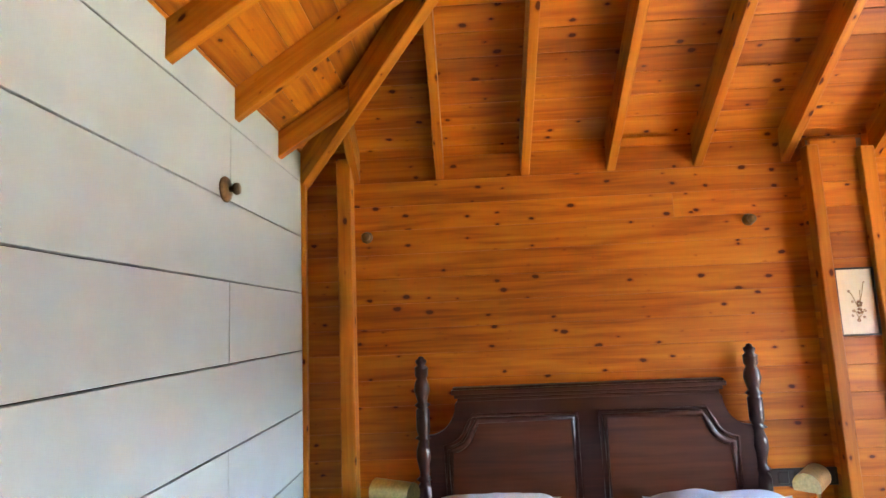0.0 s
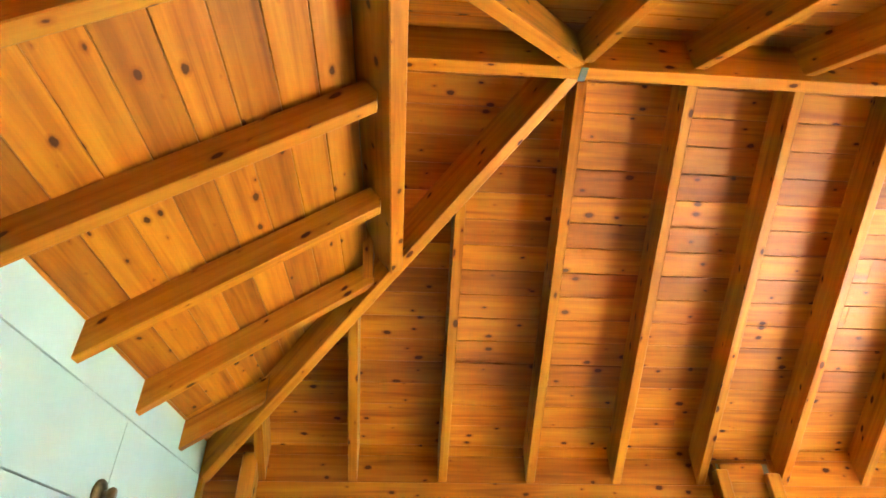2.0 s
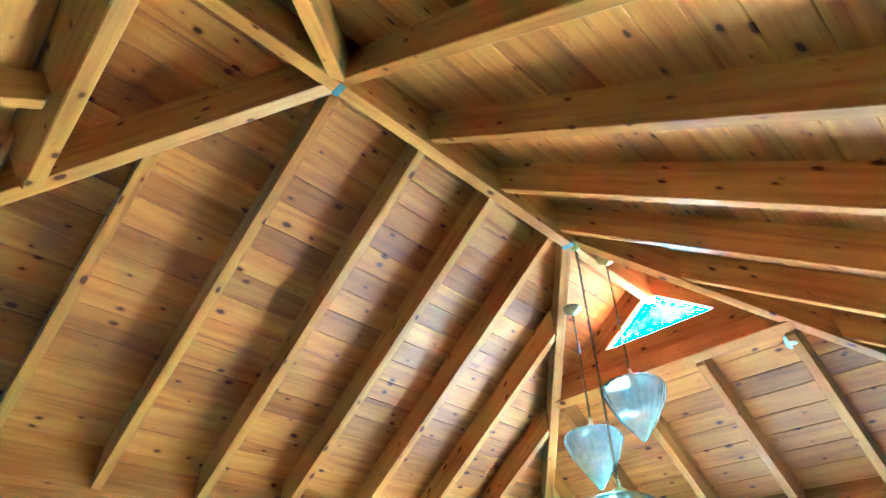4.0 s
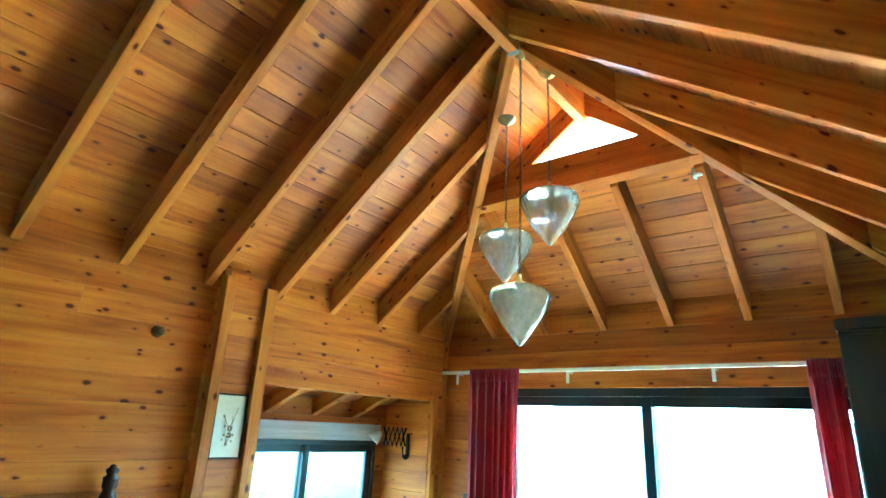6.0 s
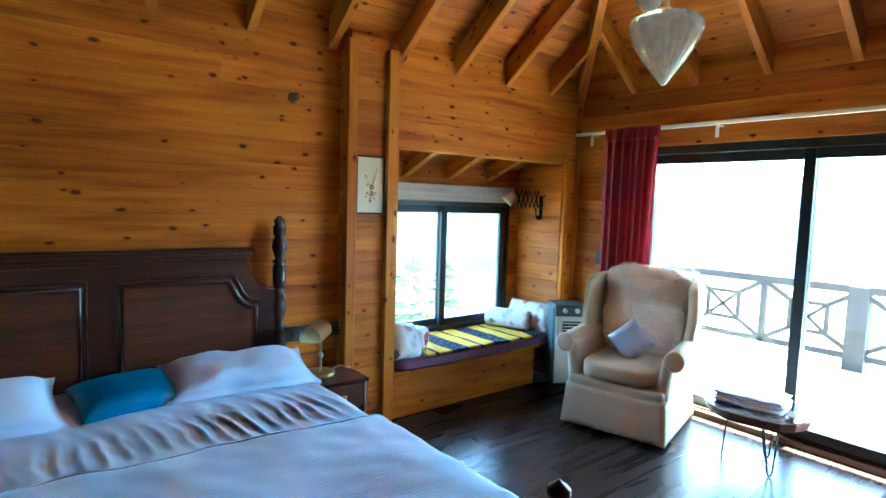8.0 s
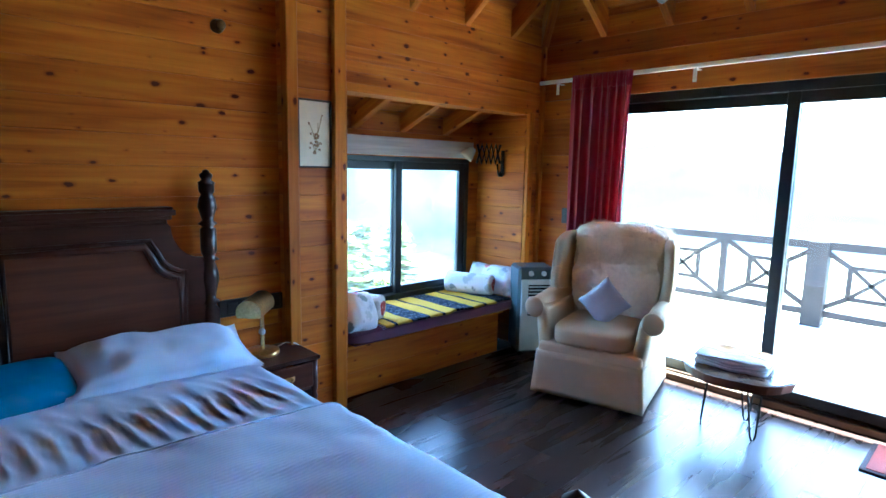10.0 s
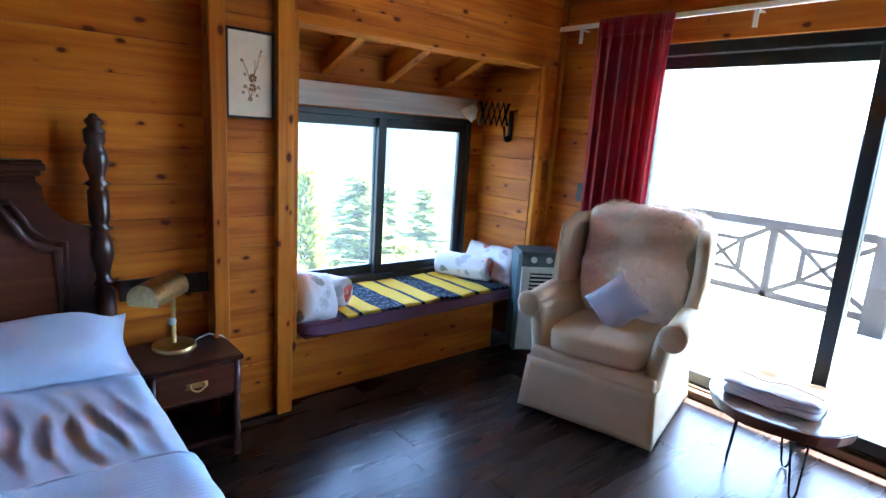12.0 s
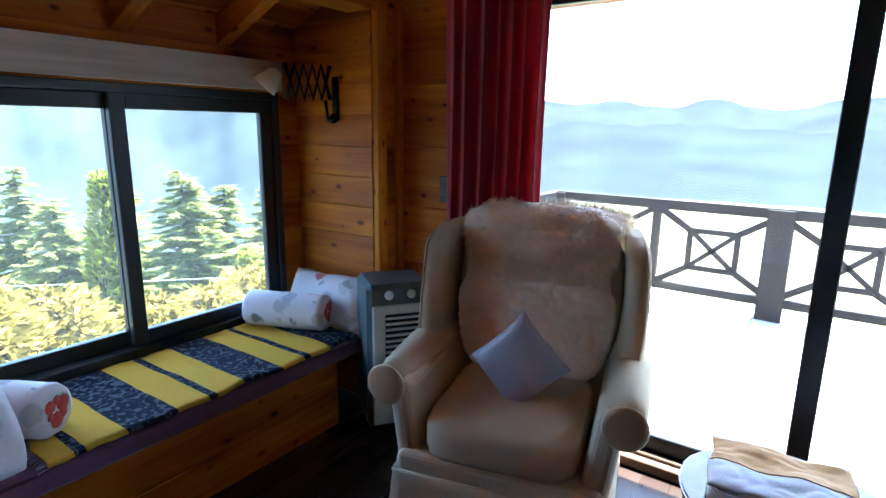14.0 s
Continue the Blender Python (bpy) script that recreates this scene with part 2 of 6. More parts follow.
def add_board(bm, m, length, width, thick, groove, u0=0.0):
    """A board along x from 0 to length, across y, its face at z = thick, with chamfered long edges."""
    uv = bm.loops.layers.uv.verify()
    w, g = width / 2, groove
    sect = [(-w, 0), (-w, thick - g), (-w + g, thick), (w - g, thick), (w, thick - g), (w, 0)]
    a = [bm.verts.new(m @ Vector((0, y, z))) for y, z in sect]
    b = [bm.verts.new(m @ Vector((length, y, z))) for y, z in sect]
    for i in range(6):
        j = (i + 1) % 6
        f = bm.faces.new((a[i], a[j], b[j], b[i]))
        va, vb = sect[i][0] + sect[i][1], sect[j][0] + sect[j][1]
        for l, c in zip(f.loops, ((u0, va), (u0, vb), (u0 + length, vb), (u0 + length, va))):
            l[uv].uv = c
    for ring, flip in ((a, False), (b, True)):
        f = bm.faces.new(ring if flip else ring[::-1])
        for l in f.loops:
            l[uv].uv = (u0, l.vert.co.x + l.vert.co.y)


def axes(origin, along, across, normal):
    m = Matrix.Identity(4)
    for i, v in enumerate((along, across, normal)):
        m.col[i][:3] = Vector(v).normalized()
    m.col[3][:3] = origin
    return m


def clad(parent, origin, along, up, normal, length, height, row, mat, rng, thick=0.018, groove=0.0026, piece=(5.5, 8.0), first=0.0, name="plank", gap=0.0005):
    """Boards in rows, each an object of its own, on the surface at origin."""
    along, up, normal = Vector(along), Vector(up), Vector(normal)
    z = -first
    while z < height - 0.004:
        z0, z1 = max(z, 0), min(z + row, height)
        z += row
        if z1 - z0 < 0.012:
            continue
        u = 0.0
        cut = rng.uniform(*piece) * rng.uniform(0.35, 1.0)
        while u < length - 0.001:
            end = min(length, u + cut)
            if length - end < 0.25:
                end = length
            ob = new(name, board_mesh(round(end - u, 2) - gap * 0.6, z1 - z0 - gap, thick, groove, mat))
            ob.parent = parent
            ob.matrix_world = axes(Vector(origin) + along * u + up * ((z0 + z1) / 2), along, up, normal)
            u, cut = end, rng.uniform(*piece)


def beam(name, p0, p1, w, h, mat, parent, chamfer=0.004):
    """A beam with plumb ends; p0 and p1 lie in the middle of its underside, h is its plumb depth."""
    p0, p1 = Vector(p0), Vector(p1)
    d = (p1 - p0)
    flat = Vector((d.x, d.y, 0)).normalized()
    side = Vector((-flat.y, flat.x, 0))
    c = chamfer
    sect = [(-w / 2 + c, 0), (w / 2 - c, 0), (w / 2, c), (w / 2, h), (-w / 2, h), (-w / 2, c)]
    bm = bmesh.new()
    uv = bm.loops.layers.uv.verify()
    a = [bm.verts.new(p0 + side * s + Vector((0, 0, z))) for s, z in sect]
    b = [bm.verts.new(p1 + side * s + Vector((0, 0, z))) for s, z in sect]
    run = 0.0
    for i in range(6):
        j = (i + 1) % 6
        f = bm.faces.new((a[i], b[i], b[j], a[j]))
        step = math.hypot(sect[j][0] - sect[i][0], sect[j][1] - sect[i][1])
        for l, cc in zip(f.loops, ((0, run), (d.length, run), (d.length, run + step), (0, run + step))):
            l[uv].uv = cc
        run += step
    for ring in (a[::-1], b):
        f = bm.faces.new(ring)
        for l in f.loops:
            l[uv].uv = (l.vert.co.x * 0.1, l.vert.co.z)
    bmesh.ops.recalc_face_normals(bm, faces=bm.faces)
    return mesh_object(name, bm, mat, parent)


def lathe(bm, profile, seg=20, at=(0, 0, 0), m=None):
    """Turn (radius, height) pairs about z."""
    m = m or Matrix.Identity(4)
    uv = bm.loops.layers.uv.verify()
    rings = []
    for r, z in profile:
        rings.append([bm.verts.new(m @ (Vector(at) + Vector((max(r, 1e-4) * math.cos(2 * math.pi * k / seg), max(r, 1e-4) * math.sin(2 * math.pi * k / seg), z)))) for k in range(seg)])
    for (r0, z0), (r1, z1), a, b in zip(profile, profile[1:], rings, rings[1:]):
        for k in range(seg):
            j = (k + 1) % seg
            f = bm.faces.new((a[k], a[j], b[j], b[k]))
            f.smooth = True
            for l, c in zip(f.loops, ((z0, k / seg * 0.3), (z0, (k + 1) / seg * 0.3), (z1, (k + 1) / seg * 0.3), (z1, k / seg * 0.3))):
                l[uv].uv = c
    for ring, flip in ((rings[0], True), (rings[-1], False)):
        bm.faces.new(ring[::-1] if flip else ring)
    return bm


def tube(bm, pts, r, seg=8, closed=False):
    """A round rod along points."""
    pts = [Vector(p) for p in pts]
    rings = []
    n = len(pts)
    for i, p in enumerate(pts):
        q = pts[(i + 1) % n] if closed or i < n - 1 else p
        o = pts[i - 1] if closed or i > 0 else p
        t = (q - o).normalized()
        x = t.cross(Vector((0, 0, 1)))
        x = x.normalized() if x.length > 1e-3 else t.cross(Vector((0, 1, 0))).normalized()
        y = t.cross(x)
        rings.append([bm.verts.new(p + (x * math.cos(2 * math.pi * k / seg) + y * math.sin(2 * math.pi * k / seg)) * r) for k in range(seg)])
    pairs = list(zip(rings, rings[1:])) + ([(rings[-1], rings[0])] if closed else [])
    for a, b in pairs:
        for k in range(seg):
            j = (k + 1) % seg
            f = bm.faces.new((a[k], a[j], b[j], b[k]))
            f.smooth = True
    if not closed:
        bm.faces.new(rings[0][::-1])
        bm.faces.new(rings[-1])
    return bm

# ---- the room's shell ----
XW, XE, YN, YS = -0.26, 4.89, 3.20, -0.36
EAVE, SLOPE, DEPTH = 2.41, 0.745, 0.19      # underside of rafters at the wall, rise per metre, plumb depth
RIDGE_Y = (YN + YS) / 2
HALF = (YN - YS) / 2
HEAD = 1.02                                  # plan distance of the end headers from their walls
GABLE = 0.17                                 # how far the gablets stand beyond the headers
TOP = EAVE + DEPTH                           # underside of the ceiling boards at the wall
ROW = 0.1415
rng = random.Random(4)

# floor
floor = tagged(mesh_object("floor", boxes((XW - 0.1, XE + 0.12, YS - 0.1, YN + 0.75, -0.16, -0.02)), M["darkjoint"]), "dark brown laminate floor with long boards", "floor", kind="structure")
clad(floor, (XW, YS, -0.02), (1, 0, 0), (0, 1, 0), (0, 0, 1), XE - XW, YN - YS, 0.19, M["floor"], random.Random(9), 0.02, 0.0002, (0.9, 1.6), gap=0.0003)

# north wall, with the window bay cut through it
BAY_L, BAY_R, BAY_T, BAY_Y = 2.965, 4.715, 1.885, 3.70
wall_n = tagged(mesh_object("wall_north", boxes((XW - 0.1, BAY_L - 0.02, YN + 0.018, YN + 0.14, 0, TOP + 0.05), (BAY_L - 0.02, BAY_R + 0.02, YN + 0.018, YN + 0.14, BAY_T + 0.02, TOP + 0.05),
                 (BAY_R + 0.02, XE + 0.14, YN + 0.018, YN + 0.14, 0, TOP + 0.05)), M["outer"]), "wall of horizontal varnished knotty pine boards", "wall", kind="structure")
clad(wall_n, (XW, YN + 0.018, 0), (1, 0, 0), (0, 0, 1), (0, -1, 0), BAY_L - XW, TOP + 0.04, ROW, M["pine"], rng)
clad(wall_n, (BAY_L, YN + 0.018, BAY_T), (1, 0, 0), (0, 0, 1), (0, -1, 0), XE - BAY_L, TOP + 0.04 - BAY_T, ROW, M["pine"], rng, first=BAY_T % ROW)
clad(wall_n, (BAY_R, YN + 0.018, 0), (1, 0, 0), (0, 0, 1), (0, -1, 0), XE - BAY_R, BAY_T, ROW, M["pine"], rng)

# east wall, with the sliding door's opening
DOOR_A, DOOR_B, DOOR_T = 0.12, 2.62, 1.985
wall_e = tagged(mesh_object("wall_east", boxes((XE + 0.018, XE + 0.14, YS - 0.1, DOOR_A, 0, TOP + 0.05), (XE + 0.018, XE + 0.14, DOOR_A, DOOR_B, DOOR_T, TOP + 0.05),
                 (XE + 0.018, XE + 0.14, DOOR_B, YN + 0.018, 0, TOP + 0.05)), M["outer"]), "pine-boarded end wall around the terrace door", "wall", kind="structure")
for y0, y1, z0, z1 in ((YS, DOOR_A, 0, DOOR_T), (YS, YN, DOOR_T, TOP + 0.04), (DOOR_B, YN, 0, DOOR_T)):
    clad(wall_e, (XE + 0.018, y0, z0), (0, 1, 0), (0, 0, 1), (-1, 0, 0), y1 - y0, z1 - z0, ROW, M["pine"], rng, first=z0 % ROW)

# west wall of wide white boards with dark gaps
wall_w = tagged(mesh_object("wall_west", boxes((XW - 0.12, XW - 0.022, YS - 0.1, YN + 0.14, 0, TOP + 0.05)), M["darkjoint"]), "white painted wall of wide boards with dark joints", "wall", kind="structure")
k, z = 0, -0.151
while z < TOP:
    z0, z1 = max(z, 0), min(z + 0.322, TOP + 0.04)
    joints = [YS, 2.2, YN] if k % 2 == 1 else [YS, 0.92, YN]
    for a, b in zip(joints, joints[1:]):
        ob = new("board", board_mesh(round(b - a, 2) - 0.006, z1 - z0 - 0.006, 0.022, 0.0015, M["whiteboard"]))
        ob.parent = wall_w
        ob.matrix_world = axes((XW - 0.022, a + 0.002, (z0 + z1) / 2), (0, 1, 0), (0, 0, 1), (1, 0, 0))
    z += 0.322
    k += 1

# south wall, behind the walk
wall_s = tagged(mesh_object("wall_south", boxes((XW - 0.1, XE + 0.14, YS - 0.14, YS - 0.018, 0, TOP + 0.05)), M["outer"]), "pine-boarded wall behind the bed's foot", "wall", kind="structure")
clad(wall_s, (XW, YS - 0.018, 0), (1, 0, 0), (0, 0, 1), (0, 1, 0), XE - XW, TOP + 0.04, ROW, M["pine"], rng)

# boarded ceiling: two long slopes, two hipped ends, two small gables
cr = random.Random(12)
bm = bmesh.new()
cosang = 1 / math.hypot(1, SLOPE)
CW = 0.135 * cosang
for side, wall_y in ((-1, YN), (1, YS)):
    d, up = -0.1, Vector((0, side, SLOPE)).normalized()
    nrm = Vector((0, side * SLOPE, -1)).normalized()
    while d < HALF:
        e = min(d + CW, HALF + 0.01)
        inner = min(d, HEAD)
        x0, x1 = (XW + inner - 0.1, XE - inner + 0.1) if d < HEAD - 0.01 else (XW + HEAD - GABLE - 0.06, XE - HEAD + GABLE + 0.06)
        u = x0
        while u < x1 - 0.01:
            v = u + cr.uniform(2.6, 4.5)
            v = x1 if x1 - v < 0.4 else v
            c = (d + e) / 2
            m = axes((u, wall_y + side * c, TOP + SLOPE * c), (1, 0, 0), up, nrm) @ Matrix.Translation((0, 0, -0.016))
            add_board(bm, m, v - u - 0.001, (e - d) / cosang - 0.0008, 0.018, 0.0035, u)
            u = v
        d = e
for side, wall_x in ((1, XW), (-1, XE)):
    d, up = -0.1, Vector((side, 0, SLOPE)).normalized()
    nrm = Vector((side * SLOPE, 0, -1)).normalized()
    while d < HEAD - 0.15:
        e = min(d + CW, HEAD - 0.13)
        y0, y1 = YS + max(d, -0.1) - 0.1, YN - max(d, -0.1) + 0.1
        u = y0
        while u < y1 - 0.01:
            v = u + cr.uniform(2.4, 4.0)
            v = y1 if y1 - v < 0.4 else v
            c = (d + e) / 2
            m = axes((wall_x + side * c, u, TOP + SLOPE * c), (0, 1, 0), up, nrm) @ Matrix.Translation((0, 0, -0.016))
            add_board(bm, m, v - u - 0.001, (e - d) / cosang - 0.0008, 0.018, 0.0035, u)
            u = v
        d = e
bmesh.ops.recalc_face_normals(bm, faces=bm.faces)
tagged(mesh_object("ceiling", bm, M["pine"]), "vaulted ceiling of varnished knotty pine boards", "ceiling", kind="structure")

# roof skin above the boards, with its overhang
OVER = 0.85
bm = bmesh.new()
def skin(pts):
    lo = [bm.verts.new(p) for p in pts]
    hi = [bm.verts.new(Vector(p) + Vector((0, 0, 0.06))) for p in pts]
    bm.faces.new(lo)
    bm.faces.new(hi[::-1])
    for i in range(len(pts)):
        j = (i + 1) % len(pts)
        bm.faces.new((lo[i], hi[i], hi[j], lo[j]))
RZ = TOP + 0.03
def rz(d):
    return RZ + SLOPE * d
gx0, gx1 = XW + HEAD - GABLE, XE - HEAD + GABLE
for y, s in ((YN, -1), (YS, 1)):
    skin([(XW - OVER, y - s * OVER, rz(-OVER)), (XE + OVER, y - s * OVER, rz(-OVER)), (XE - HEAD, y + s * HEAD, rz(HEAD)), (gx1 + 0.1, y + s * HEAD, rz(HEAD)),
          (gx1 + 0.1, RIDGE_Y, rz(HALF)), (gx0 - 0.1, RIDGE_Y, rz(HALF)), (gx0 - 0.1, y + s * HEAD, rz(HEAD)), (XW + HEAD, y + s * HEAD, rz(HEAD))])
for x, s in ((XW, 1), (XE, -1)):
    skin([(x - s * OVER, YS - OVER, rz(-OVER)), (x - s * OVER, YN + OVER, rz(-OVER)), (x + s * (HEAD - 0.14), YN - HEAD + 0.14, rz(HEAD - 0.14)), (x + s * (HEAD - 0.14), YS + HEAD - 0.14, rz(HEAD - 0.14))])
bmesh.ops.recalc_face_normals(bm, faces=bm.faces)
roof = tagged(mesh_object("roof", bm, M["outer"]), "hipped roof covering above the boards", "roof", kind="structure")

# roof timbers
frame_e = tagged(empty("roof_frame"), "exposed pine rafters, hips and ridge beam", "roof frame", kind="structure")
zr = EAVE + SLOPE * HALF
def under(d):
    return EAVE + SLOPE * d
beam("ridge_beam", (gx0, RIDGE_Y, zr - 0.06), (gx1, RIDGE_Y, zr - 0.06), 0.062, 0.245, M["beam"], frame_e)
for cx, sx in ((XW, 1), (XE, -1)):
    for cy, sy in ((YN, -1), (YS, 1)):
        beam("hip_rafter", (cx - sx * 0.05, cy - sy * 0.05, under(-0.05) - 0.03), (cx + sx * (HALF - 0.02), cy + sy * (HALF - 0.02), under(HALF - 0.02) - 0.03), 0.06, 0.24, M["beam"], frame_e)
    hx = cx + sx * HEAD
    hb_ = beam("header_beam", (hx, YN - HEAD, under(HEAD) - 0.035), (hx, YS + HEAD, under(HEAD) - 0.035), 0.055, 0.215, M["beam"], frame_e)
    for v in hb_.data.vertices:  # set square to the slope
        h = v.co.z - (under(HEAD) - 0.035)
        v.co.x -= sx * h * SLOPE
        v.co.z -= -sx * (v.co.x - hx + sx * h * SLOPE) * SLOPE * 0.8
    for y, s in ((YN, -1), (YS, 1)):
        beam("gable_rafter", (cx + sx * (HEAD - GABLE + 0.03), y + s * (HEAD - 0.1), under(HEAD - 0.1)), (cx + sx * (HEAD - GABLE + 0.03), y + s * (HALF - 0.02), under(HALF - 0.02)), 0.05, DEPTH, M["beam"], frame_e)
    # end jacks
    for y in ([RIDGE_Y - 0.225 + 0.4925 * i for i in range(-3, 5)] if sx < 0 else [1.18 + 0.54 * i for i in range(-2, 4)]):
        d = min(y - YS, YN - y)
        if d < 0.2:
            continue
        e = min(d - 0.03, HEAD - 0.07)
        up_ = 0.055 if sx > 0 else 0.0
        beam("jack_rafter", (cx - sx * 0.05, y, under(-0.05) + up_), (cx + sx * e, y, under(e) + up_ * 0.3), 0.05, DEPTH - up_, M["beam"], frame_e)
for i in range(-2, 9):
    x = 0.55 + 0.4935 * i
    d = min(x - XW, XE - x)
    if d < 0.2:
        continue
    e = min(d, HALF) - 0.03
    for y, s in ((YN, -1), (YS, 1)):
        beam("rafter", (x, y - s * 0.05, under(-0.05)), (x, y + s * e, under(e)), 0.05, DEPTH, M["beam"], frame_e)

for x in (XW + HALF, XE - HALF):
    mesh_object("steel_strap", boxes((x - 0.016, x + 0.016, RIDGE_Y - 0.036, RIDGE_Y + 0.036, zr - 0.064, zr - 0.0605), bevel=0.001), M["steel"], frame_e)
# gablets: boarded to the west, a glazed triangle to the east
zb = TOP + SLOPE * HEAD
zt = TOP + SLOPE * HALF
def triangle(x0, x1, inset=0.0):
    bm = bmesh.new()
    p = [(YS + HEAD - 0.1 + inset, zb - 0.1 + inset * 0.5), (YN - HEAD + 0.1 - inset, zb - 0.1 + inset * 0.5), (RIDGE_Y, zt + 0.05 - inset)]
    a = [bm.verts.new((x0, y, z)) for y, z in p]
    b = [bm.verts.new((x1, y, z)) for y, z in p]
    bm.faces.new(a[::-1])
    bm.faces.new(b)
    for i in range(3):
        j = (i + 1) % 3
        bm.faces.new((a[i], a[j], b[j], b[i]))
    uv_box(bm, list(bm.faces), 1)
    bmesh.ops.recalc_face_normals(bm, faces=bm.faces)
    return bm
tagged(mesh_object("gable_west", triangle(gx0 - 0.03, gx0, 0), M["pine"]), "small boarded gable under the ridge", "gable", kind="structure")
gable_pane = tagged(mesh_object("window_gable", triangle(gx1 + 0.01, gx1 + 0.016), M["gable_pane"]), "bright triangular gable window under the ridge", "window", kind="structure")
gable_pane.visible_shadow = False
beam("gable_sill", (gx1 - 0.045, RIDGE_Y - 0.85, 3.27), (gx1 - 0.045, RIDGE_Y + 0.85, 3.27), 0.08, 0.165, M["beam"], frame_e)

# ---- the bay: side walls, sloping ceiling, box seat ----
bay = tagged(empty("bay"), "recessed window bay lined with pine", "bay", kind="structure")
for nm, x0, x1 in (("wall_bay_left", BAY_L - 0.06, BAY_L + 0.02), ("wall_bay_right", BAY_R, BAY_R + 0.08)):
    w = tagged(mesh_object(nm, boxes((x0, x1, YN + 0.14, BAY_Y + 0.1, 0, 1.95)), M["outer"]), "pine-lined side of the window bay", "wall", kind="structure")
    if nm.endswith("right"):
        clad(w, (x0, YN, 0), (0, 1, 0), (0, 0, 1), (-1, 0, 0), BAY_Y - YN + 0.05, 1.95, ROW, M["pine"], rng, piece=(2, 3))
    else:
        clad(w, (x1, YN, 0), (0, 1, 0), (0, 0, 1), (1, 0, 0), BAY_Y - YN + 0.05, 1.95, ROW, M["pine"], rng, piece=(2, 3))
WIN_L, WIN_R, WIN_B, WIN_T = 3.02, 4.575, 0.42, 1.515
wall_b = tagged(mesh_object("wall_bay_back", boxes((BAY_L - 0.06, BAY_R + 0.08, BAY_Y + 0.02, BAY_Y + 0.1, 0, WIN_B), (BAY_L - 0.06, BAY_R + 0.08, BAY_Y + 0.02, BAY_Y + 0.1, WIN_T, 2.0),
                 (BAY_L - 0.06, WIN_L, BAY_Y + 0.02, BAY_Y + 0.1, WIN_B, WIN_T), (WIN_R, BAY_R + 0.08, BAY_Y + 0.02, BAY_Y + 0.1, WIN_B, WIN_T)), M["outer"]), "pine-lined back of the bay round its window", "wall", kind="structure")
for x0, x1, z0, z1 in ((BAY_L, BAY_R, 0, WIN_B), (BAY_L, BAY_R, WIN_T, 1.95), (WIN_R, BAY_R, WIN_B, WIN_T)):
    clad(wall_b, (x0, BAY_Y + 0.02, z0), (1, 0, 0), (0, 0, 1), (0, -1, 0), x1 - x0, z1 - z0, ROW, M["pine"], rng, first=z0 % ROW)
bm = bmesh.new()
bs = (1.80 - 2.06) / (BAY_Y + 0.1 - YN)
dn = Vector((0, bs, -1)).normalized()
du = Vector((0, 1, bs)).normalized()
for i in range(5):
    y = YN - 0.01 + (i + 0.5) * 0.124
    add_board(bm, axes((BAY_L - 0.04, y, 2.06 + bs * (y - YN)), (1, 0, 0), du, dn), BAY_R - BAY_L + 0.08, 0.127, 0.018, 0.005, i * 1.7)
bmesh.ops.recalc_face_normals(bm, faces=bm.faces)
tagged(mesh_object("ceiling_bay", bm, M["pine"]), "sloping boarded ceiling of the bay", "ceiling", kind="structure")
tagged(mesh_object("roof_bay", boxes((BAY_L - 0.1, BAY_R + 0.12, YN + 0.1, BAY_Y + 0.4, 2.09, 2.14)), M["outer"]), "roof covering over the bay", "roof", kind="structure")
for x in (3.42, 3.86, 4.30):
    beam("bay_rafter", (x, YN + 0.02, 1.905), (x, BAY_Y + 0.03, 1.905 + bs * (BAY_Y - YN)), 0.06, 0.155, M["beam"], bay)
tagged(mesh_object("lintel_bay", boxes((BAY_L - 0.02, BAY_R + 0.03, YN - 0.02, YN + 0.14, BAY_T - 0.02, BAY_T + 0.03), bevel=0.004), M["beam"]), "pale pine lintel over the bay", "lintel", kind="structure")

# ---- boxed posts and trims ----
def upright(name, x0, x1, y0, y1, z0, z1, label):
    return tagged(mesh_object(name, boxes((x0, x1, y0, y1, z0, z1), bevel=0.005), M["beam"]), label, "trim", kind="structure")
chase = tagged(mesh_object("wall_chase", boxes((2.6, 2.91, 3.14, YN, 0, EAVE + 0.1)), M["outer"]), "boxed pine pilaster beside the window bay", "pilaster", kind="structure")
clad(chase, (2.62, 3.14, 0), (1, 0, 0), (0, 0, 1), (0, -1, 0), 0.25, EAVE + 0.1, ROW, M["pine"], rng)
clad(chase, (2.6, YN, 0), (0, -1, 0), (0, 0, 1), (-1, 0, 0), 0.075, EAVE + 0.1, ROW, M["pine"], rng)
upright("trim_chase_left", 2.575, 2.642, 3.085, 3.15, 0, EAVE + 0.06, "pale pine corner trim of the pilaster")
upright("trim_chase_right", 2.862, 2.94, 3.085, 3.2, 0, EAVE + 0.04, "pale pine corner trim of the pilaster")
upright("trim_bay_left", 2.942, 3.0, 3.165, 3.26, 0.27, BAY_T, "pine jamb of the window bay")
upright("trim_bay_right", BAY_R - 0.012, BAY_R + 0.05, 3.165, 3.21, 0.0, BAY_T, "pine jamb of the window bay")
upright("trim_corner_west", -0.035, 0.045, 3.09, 3.2, 0, EAVE + 0.12, "pale pine post beside the white wall")
upright("trim_wall_end", XW + 0.002, XW + 0.028, 3.15, 3.2, 0, EAVE + 0.12, "thin pine bead in the corner")
upright("trim_corner_east", XE - 0.035, XE, 3.165, 3.2, 0, EAVE, "pine bead in the corner")
for nm, d in (("baseboard_north", (0.05, 2.572, 3.188, 3.2, 0, 0.05)), ("baseboard_chase", (2.644, 2.86, 3.098, 3.107, 0, 0.018))):
    tagged(mesh_object(nm, boxes(d, bevel=0.002), M["mahogany"]), "low dark skirting strip", "baseboard", kind="structure")

